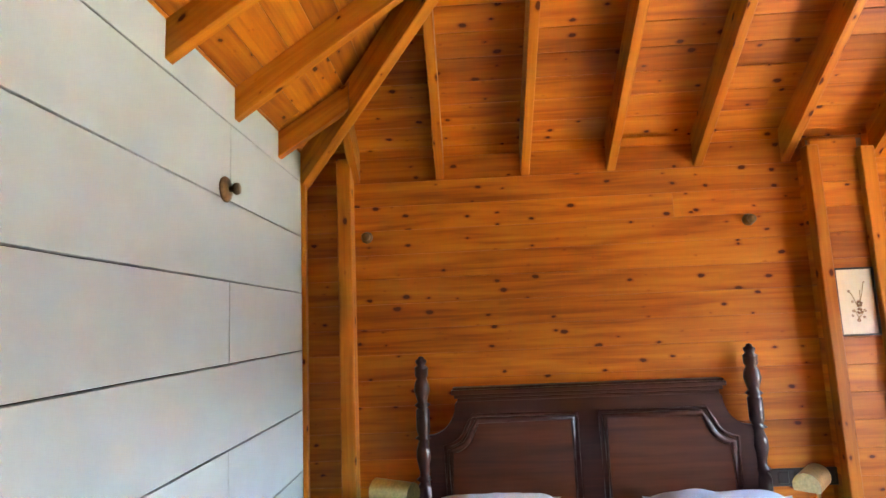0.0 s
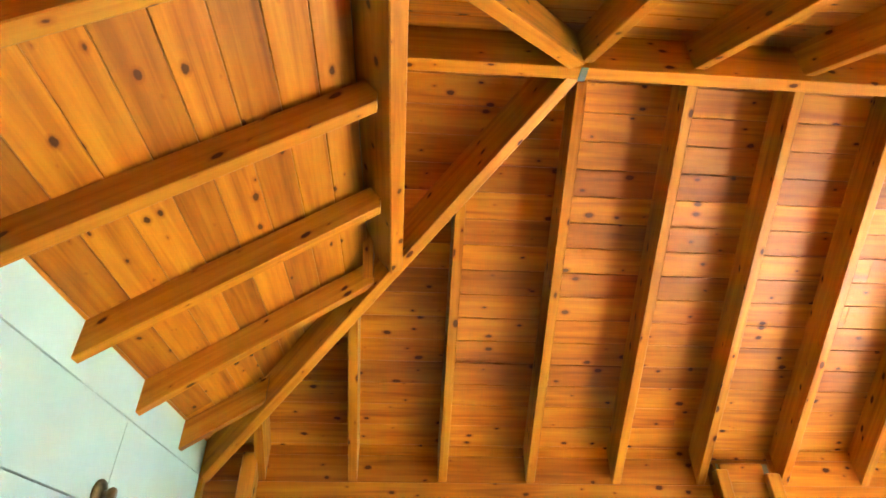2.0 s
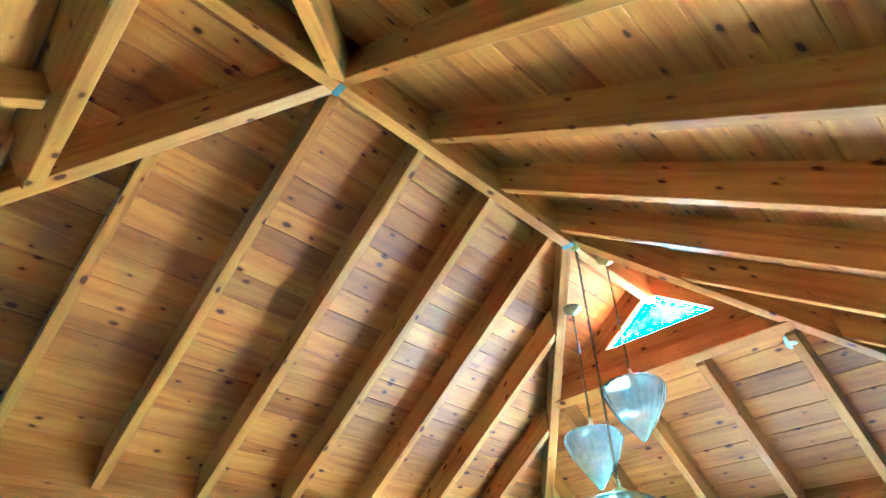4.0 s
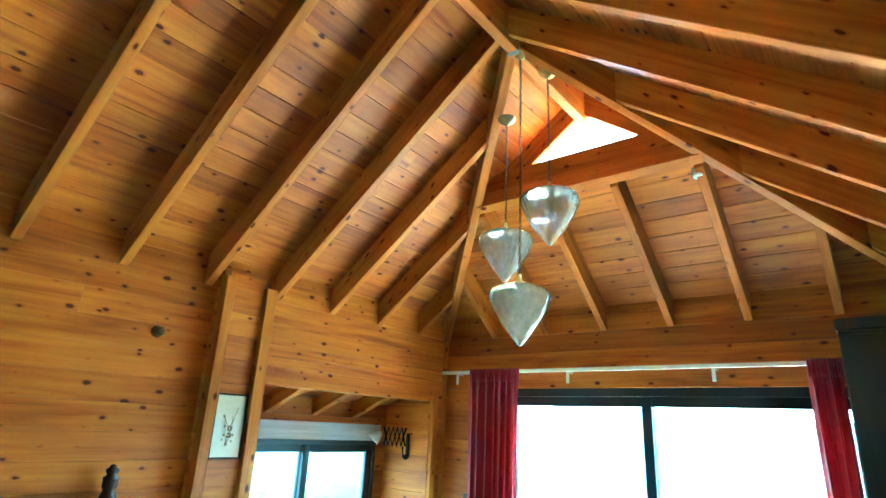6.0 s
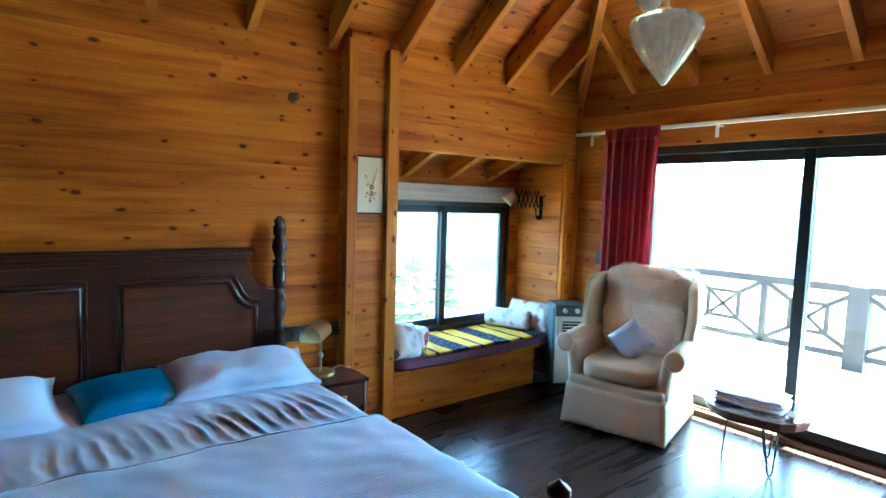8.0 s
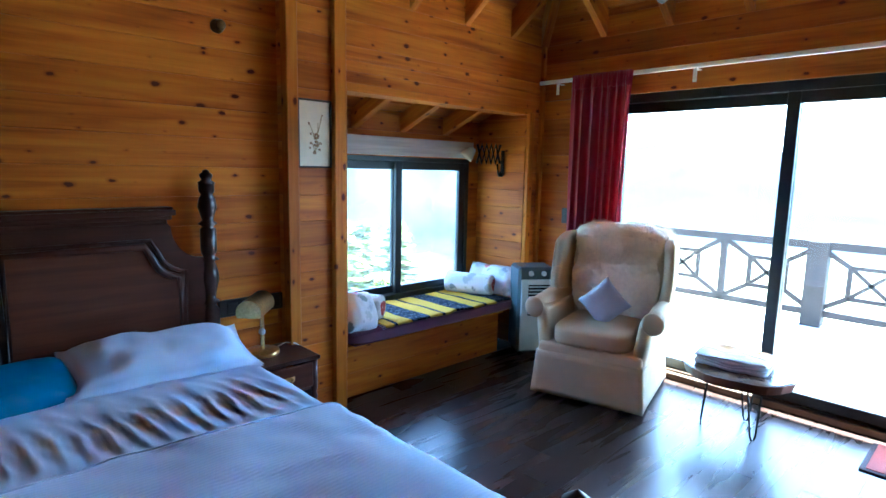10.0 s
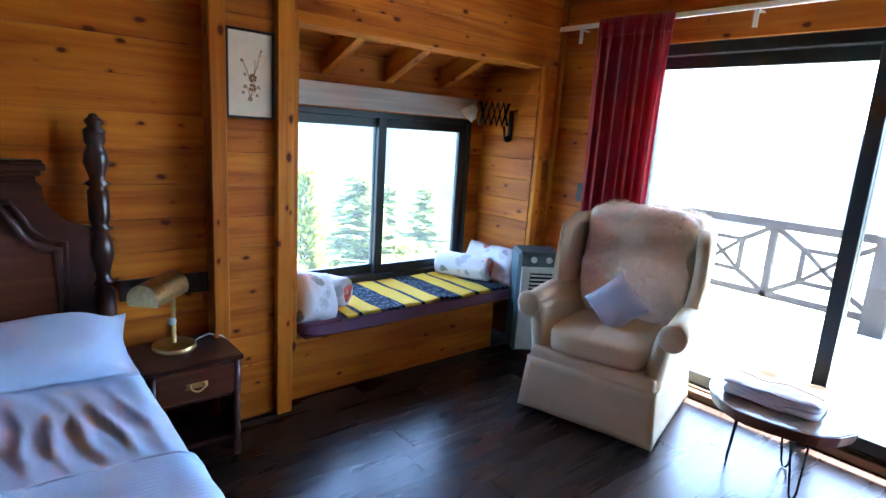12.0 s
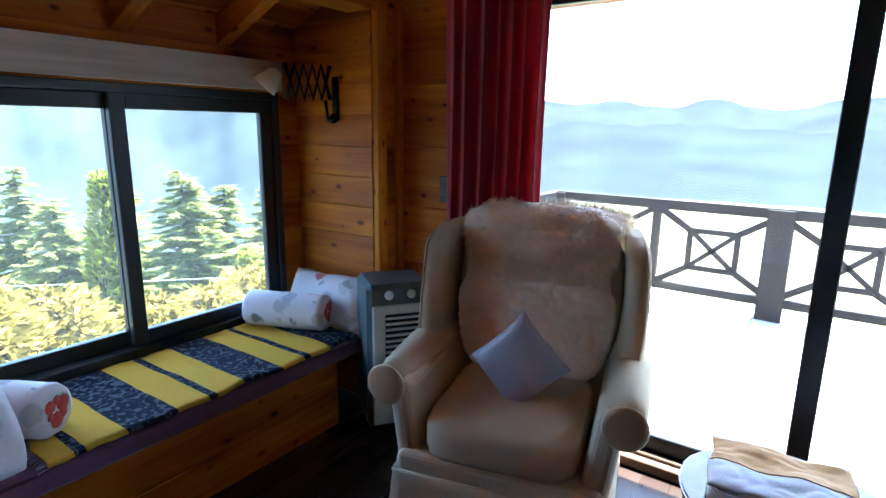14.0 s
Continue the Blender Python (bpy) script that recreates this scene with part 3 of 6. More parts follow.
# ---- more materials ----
# bedding is white cotton; the blue cast of daylight is put into its colour
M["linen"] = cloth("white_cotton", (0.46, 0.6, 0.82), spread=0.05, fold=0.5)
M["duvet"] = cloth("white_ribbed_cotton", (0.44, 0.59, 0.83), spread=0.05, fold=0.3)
M["teal"] = cloth("teal_satin", (0.003, 0.13, 0.25), rough=0.42, spread=0.15, sheen=0.0)
M["cream"] = cloth("cream_upholstery", (0.56, 0.46, 0.3), spread=0.1, sheen=0.05)
M["fur"] = cloth("ivory_fleece", (0.86, 0.75, 0.59), rough=1.0, weave=120, spread=0.15, sheen=0.15, fold=0.6)
M["greysatin"] = cloth("pale_grey_satin", (0.42, 0.41, 0.46), rough=0.55, spread=0.08)
M["purple"] = cloth("mauve_cotton", (0.16, 0.075, 0.12), spread=0.12)
M["curtain"] = cloth("crimson_velvet", (0.34, 0.007, 0.042), rough=0.6, spread=0.25, sheen=0.5)
ct = M["curtain"].node_tree
tl, ms = ct.nodes.new("ShaderNodeBsdfTranslucent"), ct.nodes.new("ShaderNodeMixShader")
tl.inputs[0].default_value, ms.inputs[0].default_value = (0.5, 0.008, 0.055, 1), 0.33
ct.links.new(ct.nodes["Principled BSDF"].outputs[0], ms.inputs[1])
ct.links.new(tl.outputs[0], ms.inputs[2])
ct.links.new(ms.outputs[0], ct.nodes["Material Output"].inputs[0])
dn_ = M["duvet"].node_tree
wv = dn_.nodes.new("ShaderNodeTexWave")
wv.bands_direction = "Y"
wv.inputs["Scale"].default_value, wv.inputs["Distortion"].default_value, wv.inputs["Detail"].default_value = 22.0, 3.0, 2.0
wv.inputs["Detail Scale"].default_value = 0.6
dn_.links.new(coords(dn_, "Object", jitter=False), wv.inputs["Vector"])
bump(dn_, dn_.nodes["Principled BSDF"], wv.outputs[1], 0.35, 0.004)
M["black"] = plain("black_steel", (0.012, 0.012, 0.013), 0.4, 0.6, 0.2, 60, 0.02)
M["plasticgrey"] = plain("blue_grey_plastic", (0.075, 0.1, 0.098), 0.45, 0, 0.08, 20, 0.02)
M["plasticwhite"] = plain("off_white_plastic", (0.58, 0.58, 0.54), 0.45, 0, 0.05, 20, 0.02)
M["darkplate"] = plain("dark_brown_plastic", (0.02, 0.013, 0.01), 0.4, 0, 0.1, 30, 0.02)
M["slab"] = wood("brown_wood_slab", (0.06, 0.022, 0.01), (0.13, 0.05, 0.022), (0.2, 0.085, 0.035), rough=0.3, knots=False, spread=0.05, coat=0.5)
M["slabtop"] = plain("glossy_resin_top", (0.12, 0.08, 0.05), 0.12, 0, 0.3, 8, 0.02)
M["paper"] = plain("cream_paper", (0.68, 0.62, 0.49), 0.8, 0, 0.04, 20, 0.02)
M["dried"] = plain("brown_dried_flower", (0.27, 0.15, 0.085), 0.9, 0, 0.4, 80, 0.1)
M["driedpale"] = plain("pale_dried_stalk", (0.4, 0.3, 0.16), 0.9, 0, 0.3, 80, 0.1)
M["wardrobe"] = wood("near_black_wood", (0.008, 0.006, 0.006), (0.014, 0.01, 0.01), (0.024, 0.018, 0.018), rough=0.4, knots=False, spread=0.1, coat=0.1)
M["sill"] = plain("bronze_sill", (0.075, 0.042, 0.022), 0.45, 0.2, 0.2, 30, 0.05)
M["mat"] = cloth("red_woven_mat", (0.3, 0.05, 0.03), spread=0.3)
M["matedge"] = cloth("dark_mat_edge", (0.03, 0.015, 0.015), spread=0.3)
M["redprint"] = cloth("red_print", (0.46, 0.06, 0.05), spread=0.25)
M["terry"] = cloth("pale_blue_towelling", (0.62, 0.64, 0.7), spread=0.12, weave=500, fold=1.0)
M["terrytan"] = cloth("tan_towelling", (0.6, 0.36, 0.14), spread=0.12, weave=500, fold=1.0)


def pendant_glass():
    m, nt, b = nodes_of("cut_glass", 0.07, 0, (0.93, 0.95, 0.95))
    b.inputs["Transmission Weight"].default_value = 0.7
    b.inputs["IOR"].default_value = 1.4
    n = tex(nt, "ShaderNodeTexNoise", coords(nt, "Object", jitter=False), 30.0, 3).outputs[0]
    nt.links.new(ramp(nt, n, [(0.3, (0.7, 0.72, 0.72)), (0.7, (0.95, 0.96, 0.96))]), b.inputs["Base Color"])
    bump(nt, b, n, 0.2, 0.004)
    return m


def stripes_mat():
    """Yellow and navy woven stripes across the cloth's length (u, metres)."""
    m, nt, b = nodes_of("striped_cotton", 0.9)
    b.inputs["Specular IOR Level"].default_value = 0.1
    tc = nt.nodes.new("ShaderNodeTexCoord")
    sp = nt.nodes.new("ShaderNodeSeparateXYZ")
    nt.links.new(tc.outputs["UV"], sp.inputs[0])
    wob = tex(nt, "ShaderNodeTexNoise", coords(nt, "UV", (1, 1, 1), False), 60.0, 2).outputs[0]
    u = calc(nt, "FRACT", calc(nt, "DIVIDE", calc(nt, "ADD", sp.outputs[0], calc(nt, "MULTIPLY", wob, 0.006)), 0.43))
    yel, navy = (0.64, 0.41, 0.045), (0.008, 0.012, 0.024)
    r = nt.nodes.new("ShaderNodeValToRGB")
    r.color_ramp.interpolation = "CONSTANT"
    e = r.color_ramp.elements
    for i, (p, c) in enumerate(((0.0, yel), (0.27, navy), (0.34, yel), (0.62, navy), (1.0, yel))):
        el = e[i] if i < 2 else e.new(p)
        el.position, el.color = p, (*c, 1)
    nt.links.new(u, r.inputs[0])
    vo = nt.nodes.new("ShaderNodeTexVoronoi")
    vo.inputs["Scale"].default_value = 60.0
    nt.links.new(tc.outputs["UV"], vo.inputs["Vector"])
    fleck = ramp(nt, vo.outputs["Distance"], [(0.56, (0, 0, 0)), (0.72, (0.4, 0.4, 0.4))])
    sc_ = nt.nodes.new("ShaderNodeSeparateColor")
    nt.links.new(r.outputs[0], sc_.inputs[0])
    fleck = calc(nt, "MULTIPLY", fleck, calc(nt, "LESS_THAN", sc_.outputs[0], 0.2))
    col = mix(nt, r.outputs[0], (0.2, 0.24, 0.27), fleck)
    n = tex(nt, "ShaderNodeTexNoise", coords(nt, "UV", (1, 1, 1), False), 300.0, 2).outputs[0]
    nt.links.new(mix(nt, col, ramp(nt, n, [(0.3, (0.75, 0.75, 0.75)), (0.7, (1.1, 1.1, 1.1))]), 1.0, "MULTIPLY"), b.inputs["Base Color"])
    bump(nt, b, n, 0.4, 0.003)
    return m


def floral_mat():
    """White cotton with scattered grey-brown and red blooms."""
    m, nt, b = nodes_of("floral_cotton", 0.9)
    base = (0.74, 0.72, 0.7)
    vec = coords(nt, "Object", (1, 1, 1), False)
    warp = tex(nt, "ShaderNodeTexNoise", vec, 26.0, 3)
    kv = nt.nodes.new("ShaderNodeVectorMath")
    kv.operation = "MULTIPLY_ADD"
    nt.links.new(warp.outputs[1], kv.inputs[0])
    kv.inputs[1].default_value = (0.06, 0.06, 0.06)
    nt.links.new(vec, kv.inputs[2])
    vo = nt.nodes.new("ShaderNodeTexVoronoi")
    vo.inputs["Scale"].default_value = 10.5
    nt.links.new(kv.outputs[0], vo.inputs["Vector"])
    sep = nt.nodes.new("ShaderNodeSeparateColor")
    nt.links.new(vo.outputs["Color"], sep.inputs[0])
    bloom = ramp(nt, sep.outputs[0], [(0.0, (0.13, 0.15, 0.16)), (0.2, (0.3, 0.33, 0.27)), (0.35, (0.74, 0.72, 0.7)), (0.55, (0.74, 0.72, 0.7)), (0.66, (0.3, 0.32, 0.33)), (0.8, (0.6, 0.2, 0.18)), (1.0, (0.5, 0.04, 0.035))])
    mask = ramp(nt, vo.outputs["Distance"], [(0.3, (0.95, 0.95, 0.95)), (0.42, (0, 0, 0))])
    nt.links.new(mix(nt, base, bloom, mask), b.inputs["Base Color"])
    bump(nt, b, warp.outputs[0], 0.2, 0.006)
    return m


M["cutglass"] = pendant_glass()
M["stripes"] = stripes_mat()
M["floral"] = floral_mat()


# ---- shapes of soft things ----
def pillow_bm(w, h, t, n=34, crumple=0.012, seed=0.0, pinch=1.0, border=0.0):
    """A stuffed cushion in the xy plane, w by h, t thick, with drawn-out corners and creases."""
    bm = bmesh.new()
    uv = bm.loops.layers.uv.verify()
    for s in (1, -1):
        g = []
        for i in range(n + 1):
            row = []
            for j in range(n + 1):
                a, b = 2 * i / n - 1, 2 * j / n - 1
                ia, ib = min(1.0, abs(a) / (1 - border)), min(1.0, abs(b) / (1 - border))
                f = max(0.0, (1 - ia ** 4) * (1 - ib ** 4)) ** 0.5 + (0.05 if border else 0.0)
                bow = 1 - 0.07 * pinch * (1 - abs(b) ** 2) * abs(a) ** 3, 1 - 0.07 * pinch * (1 - abs(a) ** 2) * abs(b) ** 3
                p = Vector((a * w / 2 * bow[0], b * h / 2 * bow[1], s * t / 2 * f))
                q = p * 9 + Vector((seed, seed * 0.7, s))
                p += Vector((noise.noise(q + Vector((5, 0, 0))) * 0.6, noise.noise(q + Vector((0, 5, 0))) * 0.6, noise.noise(q) * s * (0.3 + f))) * crumple
                p.z += s * f * 0.35 * crumple * noise.noise(Vector((p.x * 34 + seed, p.y * 16, s * 3)))
                row.append(bm.verts.new(p))
            g.append(row)
        for i in range(n):
            for j in range(n):
                q = (g[i][j], g[i + 1][j], g[i + 1][j + 1], g[i][j + 1])
                face = bm.faces.new(q if s > 0 else q[::-1])
                face.smooth = True
                for l in face.loops:
                    l[uv].uv = l.vert.co[:2]
    bmesh.ops.remove_doubles(bm, verts=bm.verts, dist=0.0035)
    return bm



def puffed(w, d, h, n=14, power=5.0, crown=0.25, crumple=0.004, seed=0.0):
    """A padded cushion about the origin: a superellipsoid with a crowned top."""
    bm = bmesh.new()
    bmesh.ops.create_uvsphere(bm, u_segments=n * 3, v_segments=n * 2, radius=1.0)
    for v in bm.verts:
        c = v.co
        m = (abs(c.x) ** power + abs(c.y) ** power + abs(c.z) ** power) ** (1 / power)
        c /= m
        zz = c.z * (1 - crown * (c.x ** 2 + c.y ** 2) / 2)
        p = Vector((c.x * w / 2, c.y * d / 2, zz * h / 2))
        p += noise.noise_vector(p * 7 + Vector((seed, 0, 0))) * crumple
        v.co = p
    for f in bm.faces:
        f.smooth = True
    uv_box(bm, list(bm.faces), 0)
    return bm


def moved(bm, m):
    bmesh.ops.transform(bm, matrix=m, verts=bm.verts)
    return bm


def sheet_bm(fn, nu, nv, thick=0.0, smooth=True):
    """A cloth from a function of (i/nu, j/nv) that gives a point."""
    bm = bmesh.new()
    uv = bm.loops.layers.uv.verify()
    g = [[bm.verts.new(fn(i / nu, j / nv)) for j in range(nv + 1)] for i in range(nu + 1)]
    for i in range(nu):
        for j in range(nv):
            f = bm.faces.new((g[i][j], g[i + 1][j], g[i + 1][j + 1], g[i][j + 1]))
            f.smooth = smooth
            for l in f.loops:
                l[uv].uv = (l.vert.co.x, l.vert.co.y)
    if thick:  # a second layer below, joined round the edge
        bm.normal_update()
        low = [[bm.verts.new(v.co - v.normal * thick) for v in row] for row in g]
        for i in range(nu):
            for j in range(nv):
                f = bm.faces.new((low[i][j], low[i][j + 1], low[i + 1][j + 1], low[i + 1][j]))
                f.smooth = smooth
        edge = [(i, 0) for i in range(nu)] + [(nu, j) for j in range(nv)] + [(i, nv) for i in range(nu, 0, -1)] + [(0, j) for j in range(nv, 0, -1)]
        for (a, b), (c, d) in zip(edge, edge[1:] + edge[:1]):
            bm.faces.new((g[a][b], low[a][b], low[c][d], g[c][d]))
        for f in bm.faces:
            for l in f.loops:
                l[uv].uv = (l.vert.co.x, l.vert.co.y)
    return bm


# ---- windows, door, curtains ----
def sash(parent, x0, x1, z0, z1, y, axis="x", bar=0.05, deep=0.04, pane="pane"):
    """A framed pane in the xz plane (or the yz plane) with four members."""
    def put(bm, a0, a1, b0, b1, c0, c1):
        box(bm, a0, a1, b0, b1, c0, c1, bevel=0.004) if axis == "x" else box(bm, b0, b1, a0, a1, c0, c1, bevel=0.004)
    for nm, d in (("stile", (x0, x0 + bar, z0, z1)), ("stile", (x1 - bar, x1, z0, z1)), ("rail", (x0 + bar, x1 - bar, z0, z0 + bar)), ("rail", (x0 + bar, x1 - bar, z1 - bar, z1))):
        bm = bmesh.new()
        put(bm, d[0], d[1], y, y + deep, d[2], d[3])
        part(nm, bm, M["alu"], parent)
    bm = bmesh.new()
    put(bm, x0 + bar - 0.005, x1 - bar + 0.005, y + deep / 2 - 0.003, y + deep / 2 + 0.003, z0 + bar - 0.005, z1 - bar + 0.005)
    p = part("pane", bm, M[pane], parent)
    p.visible_shadow = False


win = thing("window_bay", "dark aluminium sliding window over the bench", "window", kind="structure")
for nm, d in (("window_frame", (WIN_L, WIN_R, BAY_Y - 0.01, BAY_Y + 0.09, WIN_T - 0.035, WIN_T)), ("window_frame", (WIN_L, WIN_R, BAY_Y - 0.02, BAY_Y + 0.09, WIN_B, WIN_B + 0.045)),
              ("window_frame", (WIN_L, WIN_L + 0.04, BAY_Y - 0.01, BAY_Y + 0.09, WIN_B + 0.045, WIN_T - 0.035)), ("window_frame", (WIN_R - 0.04, WIN_R, BAY_Y - 0.01, BAY_Y + 0.09, WIN_B + 0.045, WIN_T - 0.035))):
    part(nm, boxes(d, bevel=0.003), M["alu"], win)
sash(win, 3.8, WIN_R - 0.04, WIN_B + 0.045, WIN_T - 0.035, BAY_Y + 0.005, bar=0.06, deep=0.035)
sash(win, WIN_L + 0.04, 3.86, WIN_B + 0.045, WIN_T - 0.035, BAY_Y + 0.045, bar=0.06, deep=0.035)

door = thing("door_terrace", "dark aluminium sliding glass door to the terrace", "sliding door", kind="structure")
DX = XE + 0.03
for d in ((DX, DX + 0.1, DOOR_A, DOOR_B, DOOR_T - 0.06, DOOR_T), (DX, DX + 0.1, DOOR_A, DOOR_A + 0.05, 0.06, DOOR_T - 0.06), (DX, DX + 0.1, DOOR_B - 0.05, DOOR_B, 0.06, DOOR_T - 0.06)):
    part("door_frame", boxes(d, bevel=0.003), M["alu"], door)
part("threshold", boxes((DX - 0.02, DX + 0.16, DOOR_A, DOOR_B, 0.0, 0.045), (DX + 0.02, DX + 0.05, DOOR_A, DOOR_B, 0.045, 0.06), (DX + 0.08, DX + 0.11, DOOR_A, DOOR_B, 0.045, 0.06), bevel=0.004), M["sill"], door, "worn bronze-brown door sill with tracks")
sash(door, DOOR_A + 0.05, 1.455, 0.06, DOOR_T - 0.06, DX + 0.015, axis="y", bar=0.07, deep=0.035, pane="door_pane")
sash(door, 1.385, DOOR_B - 0.05, 0.06, DOOR_T - 0.06, DX + 0.06, axis="y", bar=0.07, deep=0.035, pane="door_pane")

rail = thing("curtain_rail", "white flat curtain rail with short brackets", "curtain rail", (XE - 0.07, 0, 2.115))
part("track", boxes((-0.012, 0.012, 0.3, 3.17, -0.014, 0.014), bevel=0.003), M["whitepaint"], rail)
for y in (3.0, 1.96, 0.93):
    part("bracket", boxes((-0.004, 0.068, y - 0.012, y + 0.012, -0.022, -0.015), (-0.006, 0.0, y - 0.012, y + 0.012, -0.1, -0.02), bevel=0.001), M["whitepaint"], rail)


def curtain(name, y0, y1, folds, bottom, lean, label, seed):
    c = thing(name, label, "curtain", (XE - 0.09, (y0 + y1) / 2, 0), group="red curtains")
    mid = (y0 + y1) / 2
    fold = random.Random(int(seed * 10))
    cuts = [0.0]
    for k in range(folds):  # folds of uneven width
        cuts.append(cuts[-1] + fold.uniform(0.45, 1.6))
    deep = [fold.uniform(0.55, 1.25) for k in range(folds)]
    def fn(u, v):
        z = 2.125 - v * (2.125 - bottom)
        s = min(0.9999, max(0.0, u + 0.035 * v * noise.noise(Vector((u * 3.5, v * 1.6, seed * 2))))) * cuts[-1]
        k = max(i for i in range(folds) if cuts[i] <= s)
        f = (s - cuts[k]) / (cuts[k + 1] - cuts[k])
        tight = min(1.0, v / 0.09)
        fine = 0.007 * (1 - tight) * math.sin(u * folds * 19)
        x = (0.016 + 0.03 * tight + 0.016 * v) * deep[k] * (0.5 - 0.5 * math.cos(2 * math.pi * f)) ** 0.8
        x += 0.016 * v * noise.noise(Vector((u * 13, v * 3.0, seed + 3))) + 0.02 * noise.noise(Vector((u * 2.5, v * 1.5, seed + 6)))
        sway = (1.0 - 0.1 * math.sin(v * 2.4)) * (1 + 0.1 * v)
        y = (y0 - mid + u * (y1 - y0)) * sway + lean * v + 0.012 * tight * math.sin(2 * math.pi * f + 0.8) + 0.02 * v * noise.noise(Vector((u * 4, v * 2, seed)))
        return Vector((-x - 0.005 + fine, y, z))
    part("drape", sheet_bm(fn, 200, 36, 0.004), M["curtain"], c)
    part("heading", sheet_bm(lambda u, v: fn(u, v * 0.05) + Vector((-0.006, 0, 0.012)), 90, 3, 0.004), M["curtain"], c)
    return c


curtain("curtain", 2.375, 2.85, 7, 0.02, -0.0, "crimson curtain gathered beside the terrace door", 1.0)
curtain("curtain", 0.235, 0.41, 4, 0.02, -0.02, "crimson curtain gathered beside the dark wardrobe", 5.0)

# ---- the bed ----
bed = thing("bed", "dark mahogany four-poster style bed with panelled headboard", "bed", (1.288, 3.13, 0))
BW = 0.882
def post(bm, x, y, top, r, finial):
    s = top
    prof = [(r * 0.8, 0), (r * 0.8, 0.06), (r, 0.08), (r, 0.46)]
    if finial == "tall":
        prof += [(r * 0.7, 0.5), (r, 0.56), (r * 0.95, 0.72), (r * 0.6, 0.745), (r * 1.05, 0.76), (r * 0.6, 0.775), (r * 0.62, 0.80), (r * 1.0, 0.87), (r * 0.95, 0.91), (r * 0.6, 0.96), (r * 1.1, 0.972), (r * 0.62, 0.985),
                 (r * 0.8, 1.0), (r * 0.88, 1.02), (r * 0.88, 1.12), (r * 0.6, 1.13), (r * 1.05, 1.145), (r * 0.6, 1.16), (r * 0.75, 1.185), (r * 1.05, 1.225), (r * 0.9, 1.26), (r * 0.62, 1.285), (r * 0.85, 1.3), (r * 0.85, 1.335), (r * 0.95, 1.34),
                 (r * 0.5, 1.355), (r * 0.7, 1.37), (r * 0.72, 1.38), (r * 0.35, 1.392), (r * 0.4, 1.398), (0, 1.405)]
    else:
        prof += [(r * 0.7, 0.49), (r * 1.05, 0.53), (r * 0.95, 0.66), (r * 0.6, 0.675), (r * 1.0, 0.69), (r * 0.95, 0.725), (r * 0.5, 0.74), (r * 0.5, 0.75), (r * 0.75, 0.765), (r * 0.72, 0.78), (r * 0.3, 0.795), (0, 0.805)]
    lathe(bm, prof, 20, (x, y, 0))
for x in (-BW, BW):
    bm = bmesh.new()
    post(bm, x, 0.0, 1.4, 0.042, "tall")
    part("bedpost", bm, M["mahogany"], bed)
    bm = bmesh.new()
    post(bm, x - math.copysign(0.117, x), -2.165, 0.8, 0.044, "low")
    part("bedpost", bm, M["mahogany"], bed)
    part("side_rail", boxes((x - math.copysign(0.115, x) - 0.015, x - math.copysign(0.115, x) + 0.015, -2.14, -0.02, 0.22, 0.4), bevel=0.006), M["mahogany"], bed)
part("footboard", boxes((-BW + 0.14, BW - 0.14, -2.18, -2.15, 0.2, 0.42), bevel=0.006), M["mahogany"], bed)


def headboard_outline(inset=0.0):
    """Half outline of the headboard: shoulder curving up to a straight top."""
    pts = [(BW - 0.03 - inset, 0.35 + inset), (BW - 0.03 - inset, 0.985 - inset)]
    for k in range(9):
        a = k / 8 * math.pi / 2
        pts.append((BW - 0.03 - inset - 0.145 * math.sin(a), 0.985 - inset + 0.155 * (1 - math.cos(a))))
    pts.append((BW - 0.2 - inset, 1.17 - inset))
    return pts


half = headboard_outline()
outline = half + [(-x, z) for x, z in reversed(half)]
bm = bmesh.new()
front = [bm.verts.new((x, -0.018, z)) for x, z in outline]
back = [bm.verts.new((x, 0.018, z)) for x, z in outline]
bm.faces.new(front[::-1])
bm.faces.new(back)
for i in range(len(outline)):
    j = (i + 1) % len(outline)
    bm.faces.new((front[i], front[j], back[j], back[i]))
uv_box(bm, list(bm.faces), 0)
bmesh.ops.recalc_face_normals(bm, faces=bm.faces)
hb = part("headboard", bm, M["mahogany"], bed)
bm = bmesh.new()
for k, (g, z0, z1) in enumerate(((0.0, 1.155, 1.175), (0.016, 1.175, 1.195), (0.03, 1.195, 1.22), (0.022, 1.22, 1.232))):
    box(bm, -BW + 0.19 - g, BW - 0.19 + g, -0.024 - g, 0.022, z0, z1, bevel=0.004)
part("cornice", bm, M["mahogany"], hb)


def panel_points(sx, inset):
    """One raised panel: upper outer corner scooped."""
    a, b = 0.065 + inset, BW - 0.125 - inset
    top, bot = 1.075 - inset, 0.45 + inset
    pts = [(a, bot), (a, top), (b - 0.15, top)]
    for k in range(1, 7):
        t = k / 6 * math.pi / 2
        pts.append((b - 0.15 + 0.03 + 0.12 * (1 - math.cos(t)), top - 0.03 - 0.12 * math.sin(t)))
    pts.append((b, bot))
    return [(sx * x, z) for x, z in pts]


